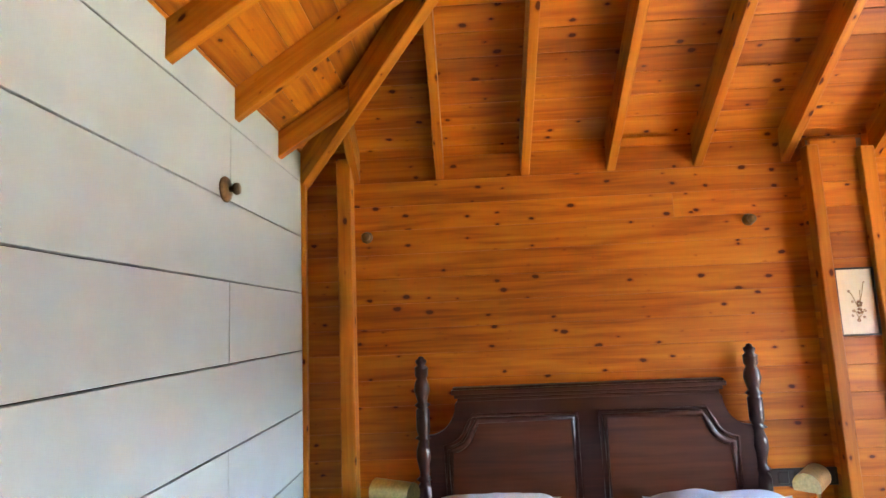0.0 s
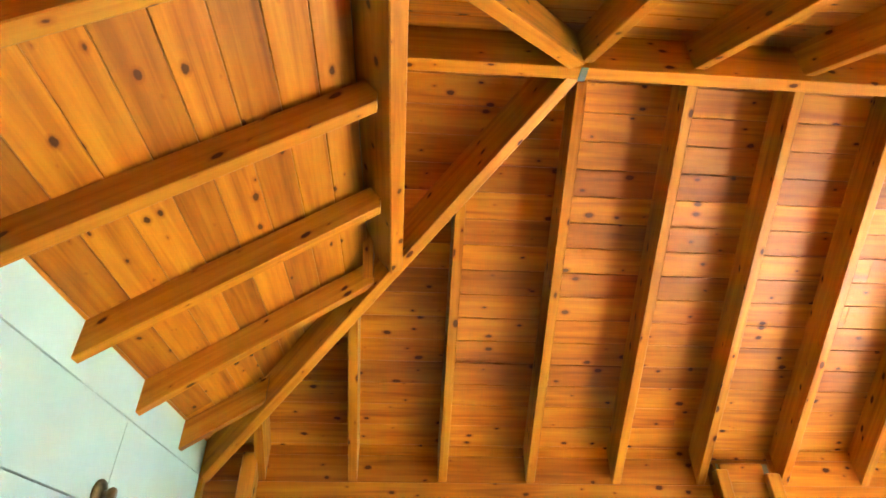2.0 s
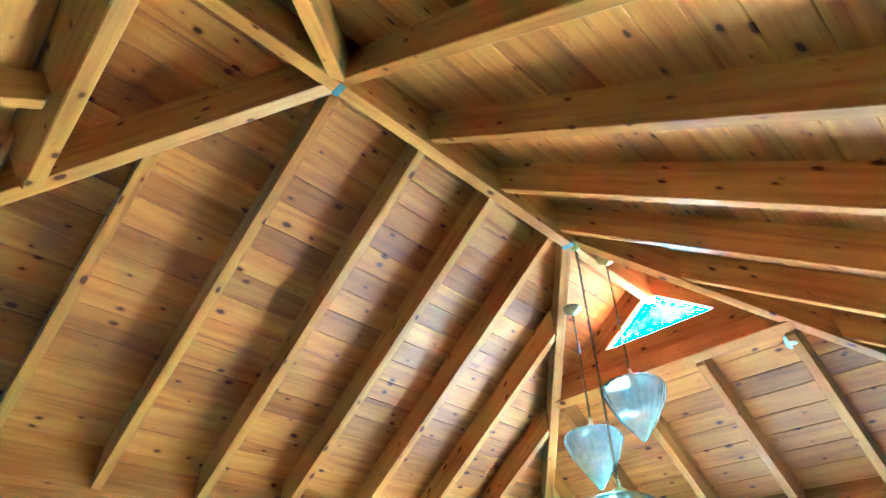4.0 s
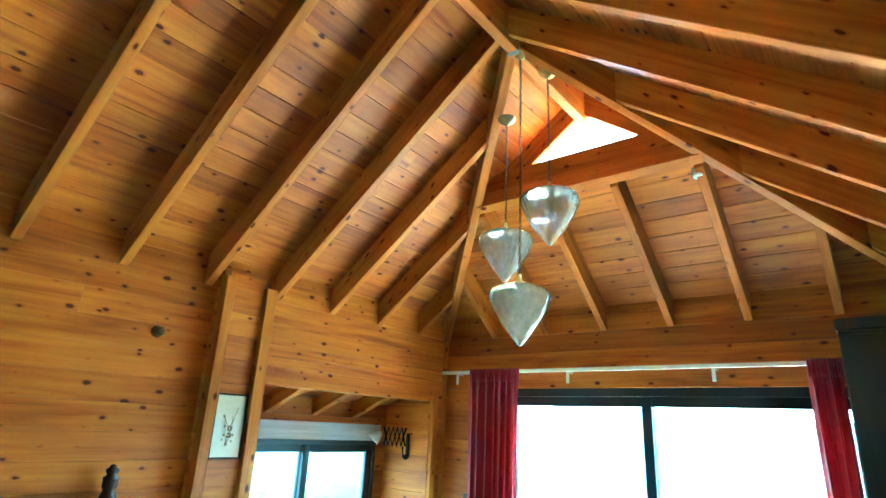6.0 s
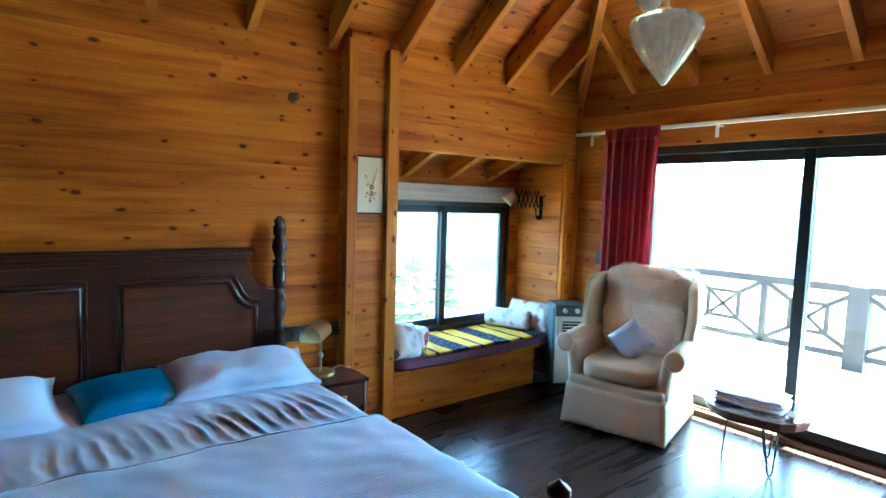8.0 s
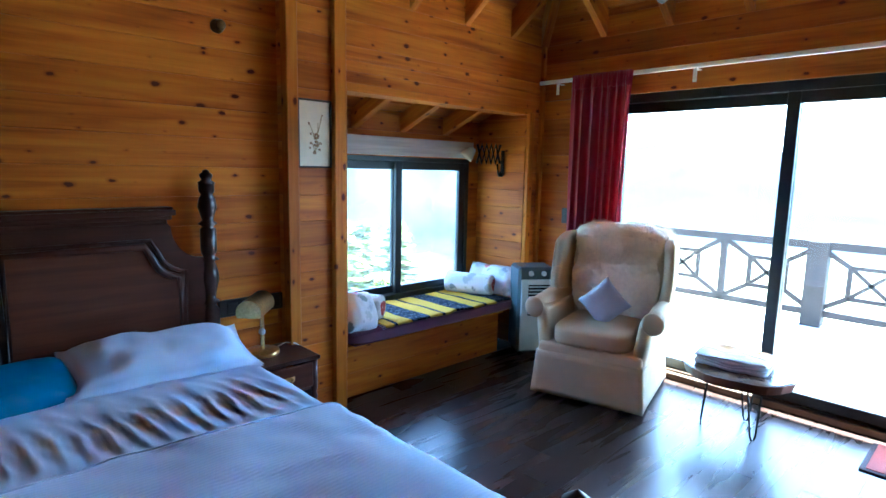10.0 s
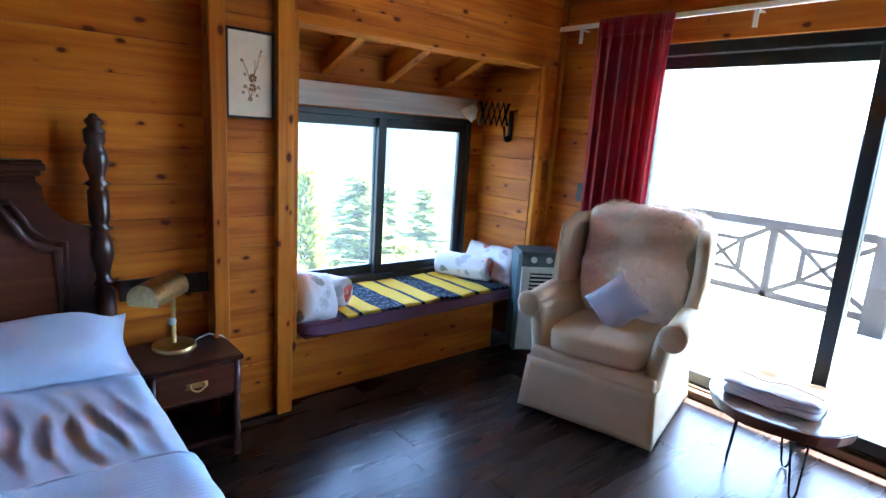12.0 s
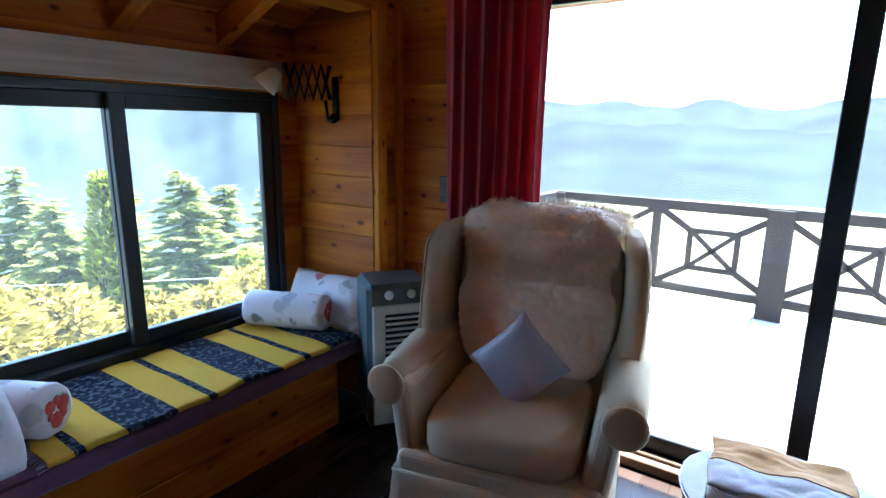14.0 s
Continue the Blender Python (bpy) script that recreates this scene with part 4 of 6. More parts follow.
for sx in (-1, 1):
    p = panel_points(sx, 0.03)
    bm = bmesh.new()
    f = [bm.verts.new((x, -0.024, z)) for x, z in p]
    b = [bm.verts.new((x, -0.012, z)) for x, z in p]
    bm.faces.new(f)
    for i in range(len(p)):
        j = (i + 1) % len(p)
        bm.faces.new((f[i], f[j], b[j], b[i]))
    uv_box(bm, list(bm.faces), 0)
    bmesh.ops.recalc_face_normals(bm, faces=bm.faces)
    part("panel", bm, M["mahogany_panel"], hb, "reddish mahogany panel")
    bm = bmesh.new()
    tube(bm, [(x, -0.024, z) for x, z in panel_points(sx, 0.018)], 0.017, 14, closed=True)
    tube(bm, [(x, -0.026, z) for x, z in panel_points(sx, -0.008)], 0.009, 12, closed=True)
    uv_box(bm, list(bm.faces), 0)
    part("moulding", bm, M["mahogany"], hb, smooth=True)
bm = puffed(1.68, 2.06, 0.26, power=9, crown=0.02)
part("mattress", moved(bm, Matrix.Translation((0, -1.08, 0.43))), M["linen"], bed)

BX, TOPZ = 1.288, 0.57


def bed_surface(x, y, lift, spill):
    """Height of the bedding over the mattress, hanging down past its sides."""
    ex = abs(x - BX) - 0.845
    ey = 1.06 - y
    over = max(ex, ey, 0)
    z = TOPZ + lift
    if over > 0:
        r = 0.06
        z -= min(over, r) ** 2 / (2 * r) + max(over - r, 0) * 3.2
    return z


def sheet_fn(u, v):
    x = BX - 0.95 + u * 1.9
    y = 1.5 + v * 1.58
    z = bed_surface(x, y, 0.012, 1)
    warp = noise.noise(Vector((x * 4, y * 5, 3.0)))
    crease = noise.noise(Vector((x * 14 + y * 3, y * 4.0, 3.0)))
    gather = max(0.0, math.sin(x * 96 + 9 * (y - 2.3) + 3.2 * warp)) ** 1.5 * (0.55 + 0.45 * noise.noise(Vector((x * 9, y * 2, 8.0))))
    zone = math.exp(-((y - 2.3 - 0.03 * warp) / 0.15) ** 2) * (0.45 + 0.55 * min(1.0, max(0.0, (x - 0.9) / 0.7)))
    fine = noise.noise(Vector((x * 24 + y * 12, y * 6, 5.0)))
    if z > TOPZ - 0.05:
        z += 0.006 * crease + 0.017 * gather * zone + 0.003 * fine
    return Vector((x, y, max(z, 0.2)))


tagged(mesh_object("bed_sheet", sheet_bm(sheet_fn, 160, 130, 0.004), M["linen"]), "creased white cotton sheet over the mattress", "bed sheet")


def duvet_fn(u, v):
    x = BX - 0.965 + u * 1.93
    top = 2.13 - 0.1 * max(0.0, u - 0.6) / 0.4 + 0.012 * math.sin(u * 9) + 0.01 * math.sin(u * 23)
    y = 1.015 + v * (top - 1.015)
    z = bed_surface(x, y, 0.045, 1)
    n1 = noise.noise(Vector((x * 3.2, y * 3.2, 1.0)))
    n2 = noise.noise(Vector((x * 5 + y * 11, y * 4 - x * 7, 5.0)))
    z += 0.014 * n1 + 0.007 * n2
    if v > 0.94:
        z -= 0.03 * ((v - 0.94) / 0.06) ** 2
    if z < TOPZ - 0.02:
        side = 1 if x > BX else -1
        x += side * 0.03 * noise.noise(Vector((y * 6, z * 2, 2.0)))
    return Vector((x, y, max(z, 0.16)))


dv = thing("duvet", "white ribbed duvet folded straight across the bed", "duvet")
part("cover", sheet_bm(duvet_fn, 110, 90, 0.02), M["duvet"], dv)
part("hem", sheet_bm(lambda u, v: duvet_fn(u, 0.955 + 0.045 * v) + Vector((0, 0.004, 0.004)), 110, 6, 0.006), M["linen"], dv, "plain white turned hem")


def cushion(name, w, h, t, mat, m, label, category, seed, crumple=0.014, border=0.0, group=""):
    ob = mesh_object(name, pillow_bm(w, h, t, seed=seed, crumple=crumple, border=border), mat)
    ob.matrix_world = m
    return tagged(ob, label, category, group)


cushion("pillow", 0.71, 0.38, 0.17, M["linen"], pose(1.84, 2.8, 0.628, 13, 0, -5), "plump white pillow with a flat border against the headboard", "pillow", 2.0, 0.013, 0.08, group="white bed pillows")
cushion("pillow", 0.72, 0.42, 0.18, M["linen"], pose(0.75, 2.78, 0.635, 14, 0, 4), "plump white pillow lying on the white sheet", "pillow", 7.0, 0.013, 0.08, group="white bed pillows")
cushion("throw_pillow", 0.4, 0.28, 0.14, M["teal"], pose(1.34, 2.79, 0.617, 16, 0, 8), "small teal satin pillow between the white pillows", "pillow", 4.0, 0.01)


# ---- nightstands and their lamps ----
def nightstand(at, rz, label):
    n = thing("nightstand", label, "nightstand", at, rz, "bedside nightstands")
    w, d, h = 0.36, 0.31, 0.46
    part("top", boxes((-w / 2 - 0.01, w / 2 + 0.01, -d / 2 - 0.012, d / 2, h - 0.022, h), bevel=0.006), M["mahogany"], n)
    part("carcass", boxes((-w / 2 + 0.01, w / 2 - 0.01, d / 2 - 0.02, d / 2 - 0.008, 0.06, h - 0.022), (-w / 2 + 0.006, -w / 2 + 0.022, -d / 2 + 0.03, d / 2 - 0.02, 0.06, h - 0.022),
                          (w / 2 - 0.022, w / 2 - 0.006, -d / 2 + 0.03, d / 2 - 0.02, 0.06, h - 0.022), (-w / 2 + 0.02, w / 2 - 0.02, -d / 2 + 0.02, d / 2 - 0.02, 0.275, 0.29), bevel=0.002), M["mahogany"], n)
    part("shelf", boxes((-w / 2 + 0.02, w / 2 - 0.02, -d / 2 + 0.03, d / 2 - 0.02, 0.07, 0.088), bevel=0.003), M["mahogany"], n)
    dr = part("drawer", boxes((-w / 2 + 0.03, w / 2 - 0.03, -d / 2 - 0.004, -d / 2 + 0.012, 0.297, 0.428), bevel=0.005), M["mahogany_panel"], n)
    bm = bmesh.new()
    for x in (-0.03, 0.03):
        lathe(bm, [(0.011, 0), (0.011, 0.004), (0.004, 0.006), (0.004, 0.018), (0, 0.02)], 10, m=pose(x, -d / 2 - 0.004, 0.365, 90))
    tube(bm, [(-0.03 + 0.06 * k / 8, -d / 2 - 0.02, 0.362 - 0.018 * math.sin(k / 8 * math.pi)) for k in range(9)], 0.0035, 8)
    box(bm, -0.042, 0.042, -d / 2 - 0.007, -d / 2 - 0.004, 0.353, 0.377, bevel=0.001)
    part("handle", bm, M["brass"], dr, "brass bail handle")
    for x in (-w / 2 + 0.018, w / 2 - 0.018):
        bm = bmesh.new()
        lathe(bm, [(0.013, 0), (0.017, 0.02), (0.012, 0.035), (0.018, 0.05), (0.012, 0.07), (0.017, 0.11), (0.012, 0.15), (0.019, 0.17), (0.013, 0.19), (0.018, 0.24), (0.012, 0.26), (0.019, 0.28), (0.019, 0.438)], 14, (x, -d / 2 + 0.014, 0))
        part("leg", bm, M["mahogany"], n)
    return n


nightstand((2.43, 3.02, 0), 0, "dark mahogany nightstand with one drawer and open shelf")
nightstand((0.13, 3.02, 0), 0, "dark mahogany nightstand beside the white wall")


def desk_lamp(at, rz, label):
    l = thing("desk_lamp", label, "table lamp", at, rz, "brass bedside lamps")
    part("base", lathe(bmesh.new(), [(0.082, 0), (0.085, 0.004), (0.085, 0.018), (0.08, 0.022), (0.02, 0.026), (0.0, 0.027)], 32), M["brass"], l)
    part("stem", lathe(bmesh.new(), [(0.012, 0.024), (0.0095, 0.03), (0.0095, 0.26), (0.012, 0.262), (0.012, 0.3), (0.0, 0.302)], 16), M["brass"], l)
    part("switch_knob", lathe(bmesh.new(), [(0, 0), (0.015, 0.004), (0.018, 0.014), (0.013, 0.024), (0, 0.026)], 14, m=pose(0.005, -0.008, 0.125, 90)), M["plasticwhite"], l)
    bm = bmesh.new()
    n, L, R = 16, 0.235, 0.06
    for (r, sgn) in ((R, 1), (R - 0.004, -1)):
        g = [[bm.verts.new((r * math.cos(math.radians(-25 + 230 * i / n)), -L + 0.02 + L * j / 4, 0.272 + r * math.sin(math.radians(-25 + 230 * i / n)))) for j in range(5)] for i in range(n + 1)]
        for i in range(n):
            for j in range(4):
                q = (g[i][j], g[i + 1][j], g[i + 1][j + 1], g[i][j + 1])
                f = bm.faces.new(q if sgn > 0 else q[::-1])
                f.smooth = True
    for y in (-L + 0.02, 0.02):
        pts = [bm.verts.new((R * math.cos(math.radians(-25 + 230 * i / n)), y, 0.272 + R * math.sin(math.radians(-25 + 230 * i / n)))) for i in range(n + 1)]
        bm.faces.new(pts)
    part("shade", bm, M["brass"], l)
    return l


desk_lamp((2.4, 3.06, 0.46), -42, "satin brass lamp with half-round shade on the nightstand")
desk_lamp((0.17, 3.05, 0.46), 62, "satin brass lamp with half-round shade beside the bed")
cord = tagged(mesh_object("lamp_cord", tube(bmesh.new(), [(2.47, 3.07, 0.466), (2.51, 3.1, 0.47), (2.555, 3.11, 0.478), (2.6, 3.08, 0.47), (2.622, 3.06, 0.45), (2.626, 3.05, 0.38), (2.625, 3.06, 0.26)], 0.003, 8), M["plasticwhite"]), "thin white lamp cord over the nightstand's edge", "cord")
sock = thing("switch_panel", "dark brown switch panel on the wall above the nightstand", "switch panel", (2.42, 3.199, 0.695))
part("plate", boxes((-0.19, 0.19, -0.014, 0, -0.045, 0.045), bevel=0.004), M["darkplate"], sock)
for x in (-0.12, -0.04, 0.04, 0.12):
    part("switch", boxes((x - 0.028, x + 0.028, -0.019, -0.013, -0.03, 0.03), bevel=0.003), M["darkplate"], sock)
for x in (0.115, 2.275):
    kn = thing("wall_spotlight", "small round bronze spotlight mount on the pine wall", "wall fitting", (x, YN, 2.085), group="bronze wall fittings")
    part("rose", lathe(bmesh.new(), [(0.032, 0), (0.034, 0.006), (0.026, 0.014), (0.012, 0.02), (0, 0.021)], 20, m=pose(0, 0, 0, 90)), M["bronze"], kn)
    part("knob", lathe(bmesh.new(), [(0.011, 0.015), (0.011, 0.03), (0.022, 0.036), (0.026, 0.045), (0.022, 0.055), (0, 0.058)], 20, m=pose(0, 0, 0, 90)), M["bronze"], kn)
kn = thing("wall_spotlight", "round bronze fitting on the white boarded wall", "wall fitting", (XW, 2.145, 2.14), group="bronze wall fittings")
part("rose", lathe(bmesh.new(), [(0.05, 0), (0.052, 0.006), (0.046, 0.014), (0.02, 0.022), (0, 0.023)], 24, m=pose(0, 0, 0, 0, 90)), M["bronze"], kn)
part("knob", lathe(bmesh.new(), [(0.014, 0.018), (0.014, 0.035), (0.022, 0.04), (0.025, 0.048), (0.022, 0.058), (0, 0.06)], 24, m=pose(0, 0, 0, 0, 90)), M["bronze"], kn)
so = thing("wall_socket", "small dark socket plate beside the red curtain", "socket", (XE, 2.91, 1.085))
part("plate", boxes((-0.012, 0, -0.04, 0.04, -0.06, 0.06), bevel=0.003), M["darkplate"], so)
part("rocker", boxes((-0.016, -0.011, -0.02, 0.02, -0.03, 0.03), bevel=0.002), M["darkplate"], so)

# ---- the picture ----
pic = thing("picture", "framed pressed flowers on cream paper", "picture", (2.752, 3.121, 1.603))
for d in ((-0.104, 0.104, -0.016, 0, 0.172, 0.182), (-0.104, 0.104, -0.016, 0, -0.182, -0.172), (-0.104, -0.094, -0.016, 0, -0.172, 0.172), (0.094, 0.104, -0.016, 0, -0.172, 0.172)):
    part("frame_bar", boxes(d, bevel=0.002), M["darkplate"], pic)
part("sheet", boxes((-0.094, 0.094, -0.006, 0, -0.172, 0.172)), M["paper"], pic)
bm = bmesh.new()
pr = random.Random(3)
for x0, z0, x1, z1 in ((0.0, -0.1, 0.012, -0.02), (0.0, -0.1, -0.02, -0.04), (0.01, -0.02, 0.045, 0.1), (0.0, -0.09, 0.03, -0.05), (0.0, -0.03, -0.03, 0.05), (0.012, -0.02, 0.02, 0.06)):
    tube(bm, [(x0, -0.0075, z0), ((x0 + x1) / 2 + 0.004, -0.0075, (z0 + z1) / 2), (x1, -0.0075, z1)], 0.0018, 5)
part("stalk", bm, M["driedpale"], pic)
bm = bmesh.new()
for x, z, r in ((0.012, -0.012, 0.021), (0.01, -0.052, 0.02), (-0.022, -0.05, 0.009), (0.036, -0.05, 0.01), (-0.03, -0.075, 0.008), (0.03, -0.085, 0.009), (0.0, -0.1, 0.012), (-0.022, 0.0, 0.008), (-0.035, 0.055, 0.008), (0.048, 0.1, 0.006), (0.042, 0.08, 0.005)):
    for q in range(7):
        a = q / 7 * 2 * math.pi + pr.random()
        lathe(bm, [(r * 0.33, 0), (r * 0.3, 0.0012), (0, 0.0015)], 7, m=pose(x + r * 0.55 * math.cos(a), -0.0066, z + r * 0.55 * math.sin(a), 90))
part("blossom", bm, M["dried"], pic)

# ---- bench in the bay ----
bench = thing("window_bench", "built-in pine box bench under the bay window", "bench", (0, 0, 0))
part("seat_board", boxes((2.99, 4.5, YN - 0.005, BAY_Y + 0.01, 0.305, 0.33), bevel=0.003), M["beam"], bench)
# the pine box's end gets dark wood in place of the shade beside it
part("end_panel", boxes((4.405, 4.43, YN + 0.02, BAY_Y, 0, 0.305)), M["mahogany"], bench)
clad(bench, (2.955, YN + 0.012, 0.0), (1, 0, 0), (0, 0, 1), (0, -1, 0), 1.475, 0.31, 0.155, M["pine"], rng, piece=(2, 3))
pad = thing("bench_pad", "mauve cotton seat pad on the window bench", "seat pad", (3.835, 3.415, 0.33))
part("cover", moved(puffed(1.6, 0.54, 0.085, power=10, crown=0.03), Matrix.Translation((0, 0, 0.0425))), M["purple"], pad)
for z in (0.012, 0.073):
    part("piping", tube(bmesh.new(), [(-0.792, -0.262, z), (0.792, -0.262, z), (0.792, 0.262, z), (-0.792, 0.262, z)], 0.005, 8, closed=True), M["purple"], pad)


def throw_fn(u, v):
    x = 3.29 + u * 1.25 + 0.02 * math.sin(v * 5) + 0.012 * noise.noise(Vector((u * 9, v * 7, 8)))
    y = 3.685 - v * 0.535
    z = 0.425 + 0.006 * noise.noise(Vector((x * 8, y * 6, 0))) + 0.004 * noise.noise(Vector((x * 30, y * 9, 4)))
    if y < 3.16:
        z -= (3.16 - y) * 0.9
        y = 3.16 - (3.16 - y) * 0.45
    return Vector((x, y - 0.015 + 0.03 * v * noise.noise(Vector((x * 6, 0, 2))), z))


bm = sheet_bm(throw_fn, 120, 40, 0.006)
uvl = bm.loops.layers.uv.verify()
for f in bm.faces:
    for l in f.loops:
        l[uvl].uv = (l.vert.co.x - 3.29 + 0.02 * l.vert.co.y, l.vert.co.y)
st = thing("striped_throw", "yellow and navy striped throw across the bench pad", "throw")
part("cloth", bm, M["stripes"], st)
bm = bmesh.new()
for u in (0.0, 1.0):
    for k in range(46):
        p = throw_fn(u, k / 45)
        o = Vector((-0.025 if u == 0 else 0.025, rng.uniform(-0.006, 0.006), -0.004))
        tube(bm, [p, p + o * 0.5, p + o + Vector((0, 0, -0.002))], 0.0014, 4)
tagged(part("fringe", bm, M["linen"], st, "short white knotted fringe"), kind="stuff")
cushion("floral_cushion", 0.26, 0.27, 0.19, M["floral"], pose(3.12, 3.25, 0.525, 62, 10, 15), "white floral cushion leaning in the bay's corner", "cushion", 3.0, 0.012, group="floral cushions")
cushion("floral_cushion", 0.5, 0.27, 0.13, M["floral"], pose(4.6, 3.42, 0.525, 62, 0, -84), "large pale floral cushion against the bay's side", "cushion", 6.0, 0.012, group="floral cushions")
bol = thing("bolster", "round white bolster with red and grey flowers", "bolster", (4.43, 3.5, 0.507), group="floral bolsters")
bm = lathe(bmesh.new(), [(0.0, -0.2), (0.066, -0.2), (0.08, -0.194), (0.086, -0.178), (0.084, -0.06), (0.087, 0.05), (0.084, 0.16), (0.086, 0.178), (0.08, 0.194), (0.066, 0.2), (0.0, 0.2)], 28, m=pose(0, 0, 0, 0, 90, 0))
part("cover", bm, M["floral"], bol)
bm = bmesh.new()
for k in range(6):  # printed petals on the round end
    a = k / 6 * 2 * math.pi + 0.4
    w = (0.026, 0.016, 0.022, 0.013, 0.027, 0.018)[k]
    lathe(bm, [(w, 0.0), (w * 0.9, 0.0012), (0, 0.0016)], 10, m=pose(0.2002, 0.03 * math.cos(a) + 0.008, 0.03 * math.sin(a), 0, 90))
part("red_bloom", bm, M["redprint"], bol, "red bloom printed on the round end")
copy_thing(bol, pose(3.25, 3.46, 0.507, 0, 0, -58))["label"] = "round floral bolster behind a white cushion"
bol.matrix_world = pose(4.41, 3.49, 0.507, 25, 0, -66)

val = thing("window_valance", "white-washed wooden blind box over the bay window", "valance", (3.79, 3.65, 1.52))
part("front_board", boxes((-0.74, 0.74, -0.05, -0.03, 0, 0.13), bevel=0.003), M["whitewood"], val)
part("top_board", boxes((-0.74, 0.74, -0.03, 0.045, 0.112, 0.13), bevel=0.002), M["whitewood"], val)
for x in (-0.74, 0.722):
    part("end_board", boxes((x, x + 0.018, -0.03, 0.045, 0, 0.112), bevel=0.002), M["whitewood"], val)

sc = thing("scissor_lamp", "black scissor-arm wall lamp with cream shade", "wall lamp", (BAY_R - 0.02, 3.42, 1.5))
part("wall_plate", boxes((-0.014, 0, -0.018, 0.018, -0.11, 0.09), bevel=0.004), M["black"], sc)
bm = bmesh.new()
for s in (1, -1):
    pts = []
    for k in range(6):
        pts.append((-0.03 - 0.04 * k, 0.01 + 0.014 * k, 0.06 + (0.075 * s if k % 2 else -0.075 * s)))
    tube(bm, pts, 0.011, 8)
tube(bm, [(-0.016, 0.0, -0.08), (-0.06, 0.0, -0.1), (-0.06, 0.01, -0.02)], 0.008, 8)
lathe(bm, [(0, -0.125), (0.02, -0.12), (0.024, -0.105), (0.01, -0.09), (0, -0.088)], 12, (-0.03, 0, 0))
part("arm", bm, M["black"], sc)
part("shade", lathe(bmesh.new(), [(0.018, 0.0), (0.032, -0.015), (0.05, -0.07), (0.056, -0.095), (0.053, -0.095), (0.046, -0.07), (0.028, -0.02), (0, -0.012)], 24, m=pose(-0.26, 0.09, 0.1, 25, 35)), M["plasticwhite"], sc, "cream metal lamp shade")

# ---- air cooler ----
co = thing("air_cooler", "grey and white portable air cooler beside the bench", "air cooler", (4.63, 3.02, 0), -36)
part("body", boxes((-0.145, 0.145, -0.12, 0.14, 0.03, 0.70), bevel=0.02), M["plasticgrey"], co)
fp = part("front_panel", boxes((-0.125, 0.125, -0.134, -0.118, 0.05, 0.61), bevel=0.006), M["plasticwhite"], co)
part("grille", boxes((-0.07, 0.1, -0.139, -0.132, 0.33, 0.57), bevel=0.002), M["black"], co)
for k in range(9):
    part("slat", boxes((-0.07, 0.1, -0.148, -0.138, 0.342 + 0.026 * k, 0.352 + 0.026 * k), bevel=0.002), M["plasticwhite"], co)
for x in (-0.05, 0.05):
    part("dial", lathe(bmesh.new(), [(0.02, 0), (0.02, 0.012), (0.016, 0.018), (0, 0.019)], 16, m=pose(x, -0.12, 0.655, 90)), M["plasticwhite"], co)
for x in (-0.11, 0.11):
    for y in (-0.09, 0.1):
        part("caster", lathe(bmesh.new(), [(0.012, 0), (0.018, 0.008), (0.018, 0.025), (0.01, 0.034)], 12, (x, y, 0)), M["black"], co)

# ---- wing armchair ----
ch = thing("armchair", "cream upholstered wing armchair with fleece on its back", "armchair", (4.45, 2.268, 0), -75.2)
ch.scale.x = 0.95
CD = 0.38
# local x to its side, y forward is -y; front at -CD

bm = bmesh.new()
box(bm, -0.34, 0.34, -CD - 0.002, CD - 0.06, 0.06, 0.345, bevel=0.022, segments=3)
part("frame", bm, M["cream"], ch)
def skirt_fn(u, v):
    per = [(-0.346, CD - 0.05), (-0.346, -CD - 0.008), (0.346, -CD - 0.008), (0.346, CD - 0.05), (-0.346, CD - 0.05)]
    lens = [0.71, 0.67, 0.71, 0.67]
    s = u * sum(lens)
    i = 0
    while i < 3 and s > lens[i]:
        s -= lens[i]
        i += 1
    a, b = Vector(per[i]), Vector(per[i + 1])
    f = min(1, s / lens[i])
    p = a.lerp(b, f)
    out = 1 + 0.05 * v
    pleat = 0.012 * math.exp(-((min(f, 1 - f)) * lens[i] / 0.03) ** 2)
    return Vector((p.x * (out + pleat * 2 * v), p.y * (out + pleat * 2 * v), 0.285 - v * 0.265))
part("skirt", sheet_bm(skirt_fn, 96, 8, 0.008), M["cream"], ch, "straight cream skirt with corner pleats")
tb = bmesh.new()
tube(tb, [(-0.345, CD - 0.05, 0.287), (-0.345, -CD - 0.008, 0.287), (0.345, -CD - 0.008, 0.287), (0.345, CD - 0.05, 0.287)], 0.006, 8)
part("piping", tb, M["cream"], ch)
part("seat_cushion", moved(puffed(0.52, 0.58, 0.15, power=6, crown=0.12, seed=2), Matrix.Translation((0, -0.1, 0.405))), M["cream"], ch)
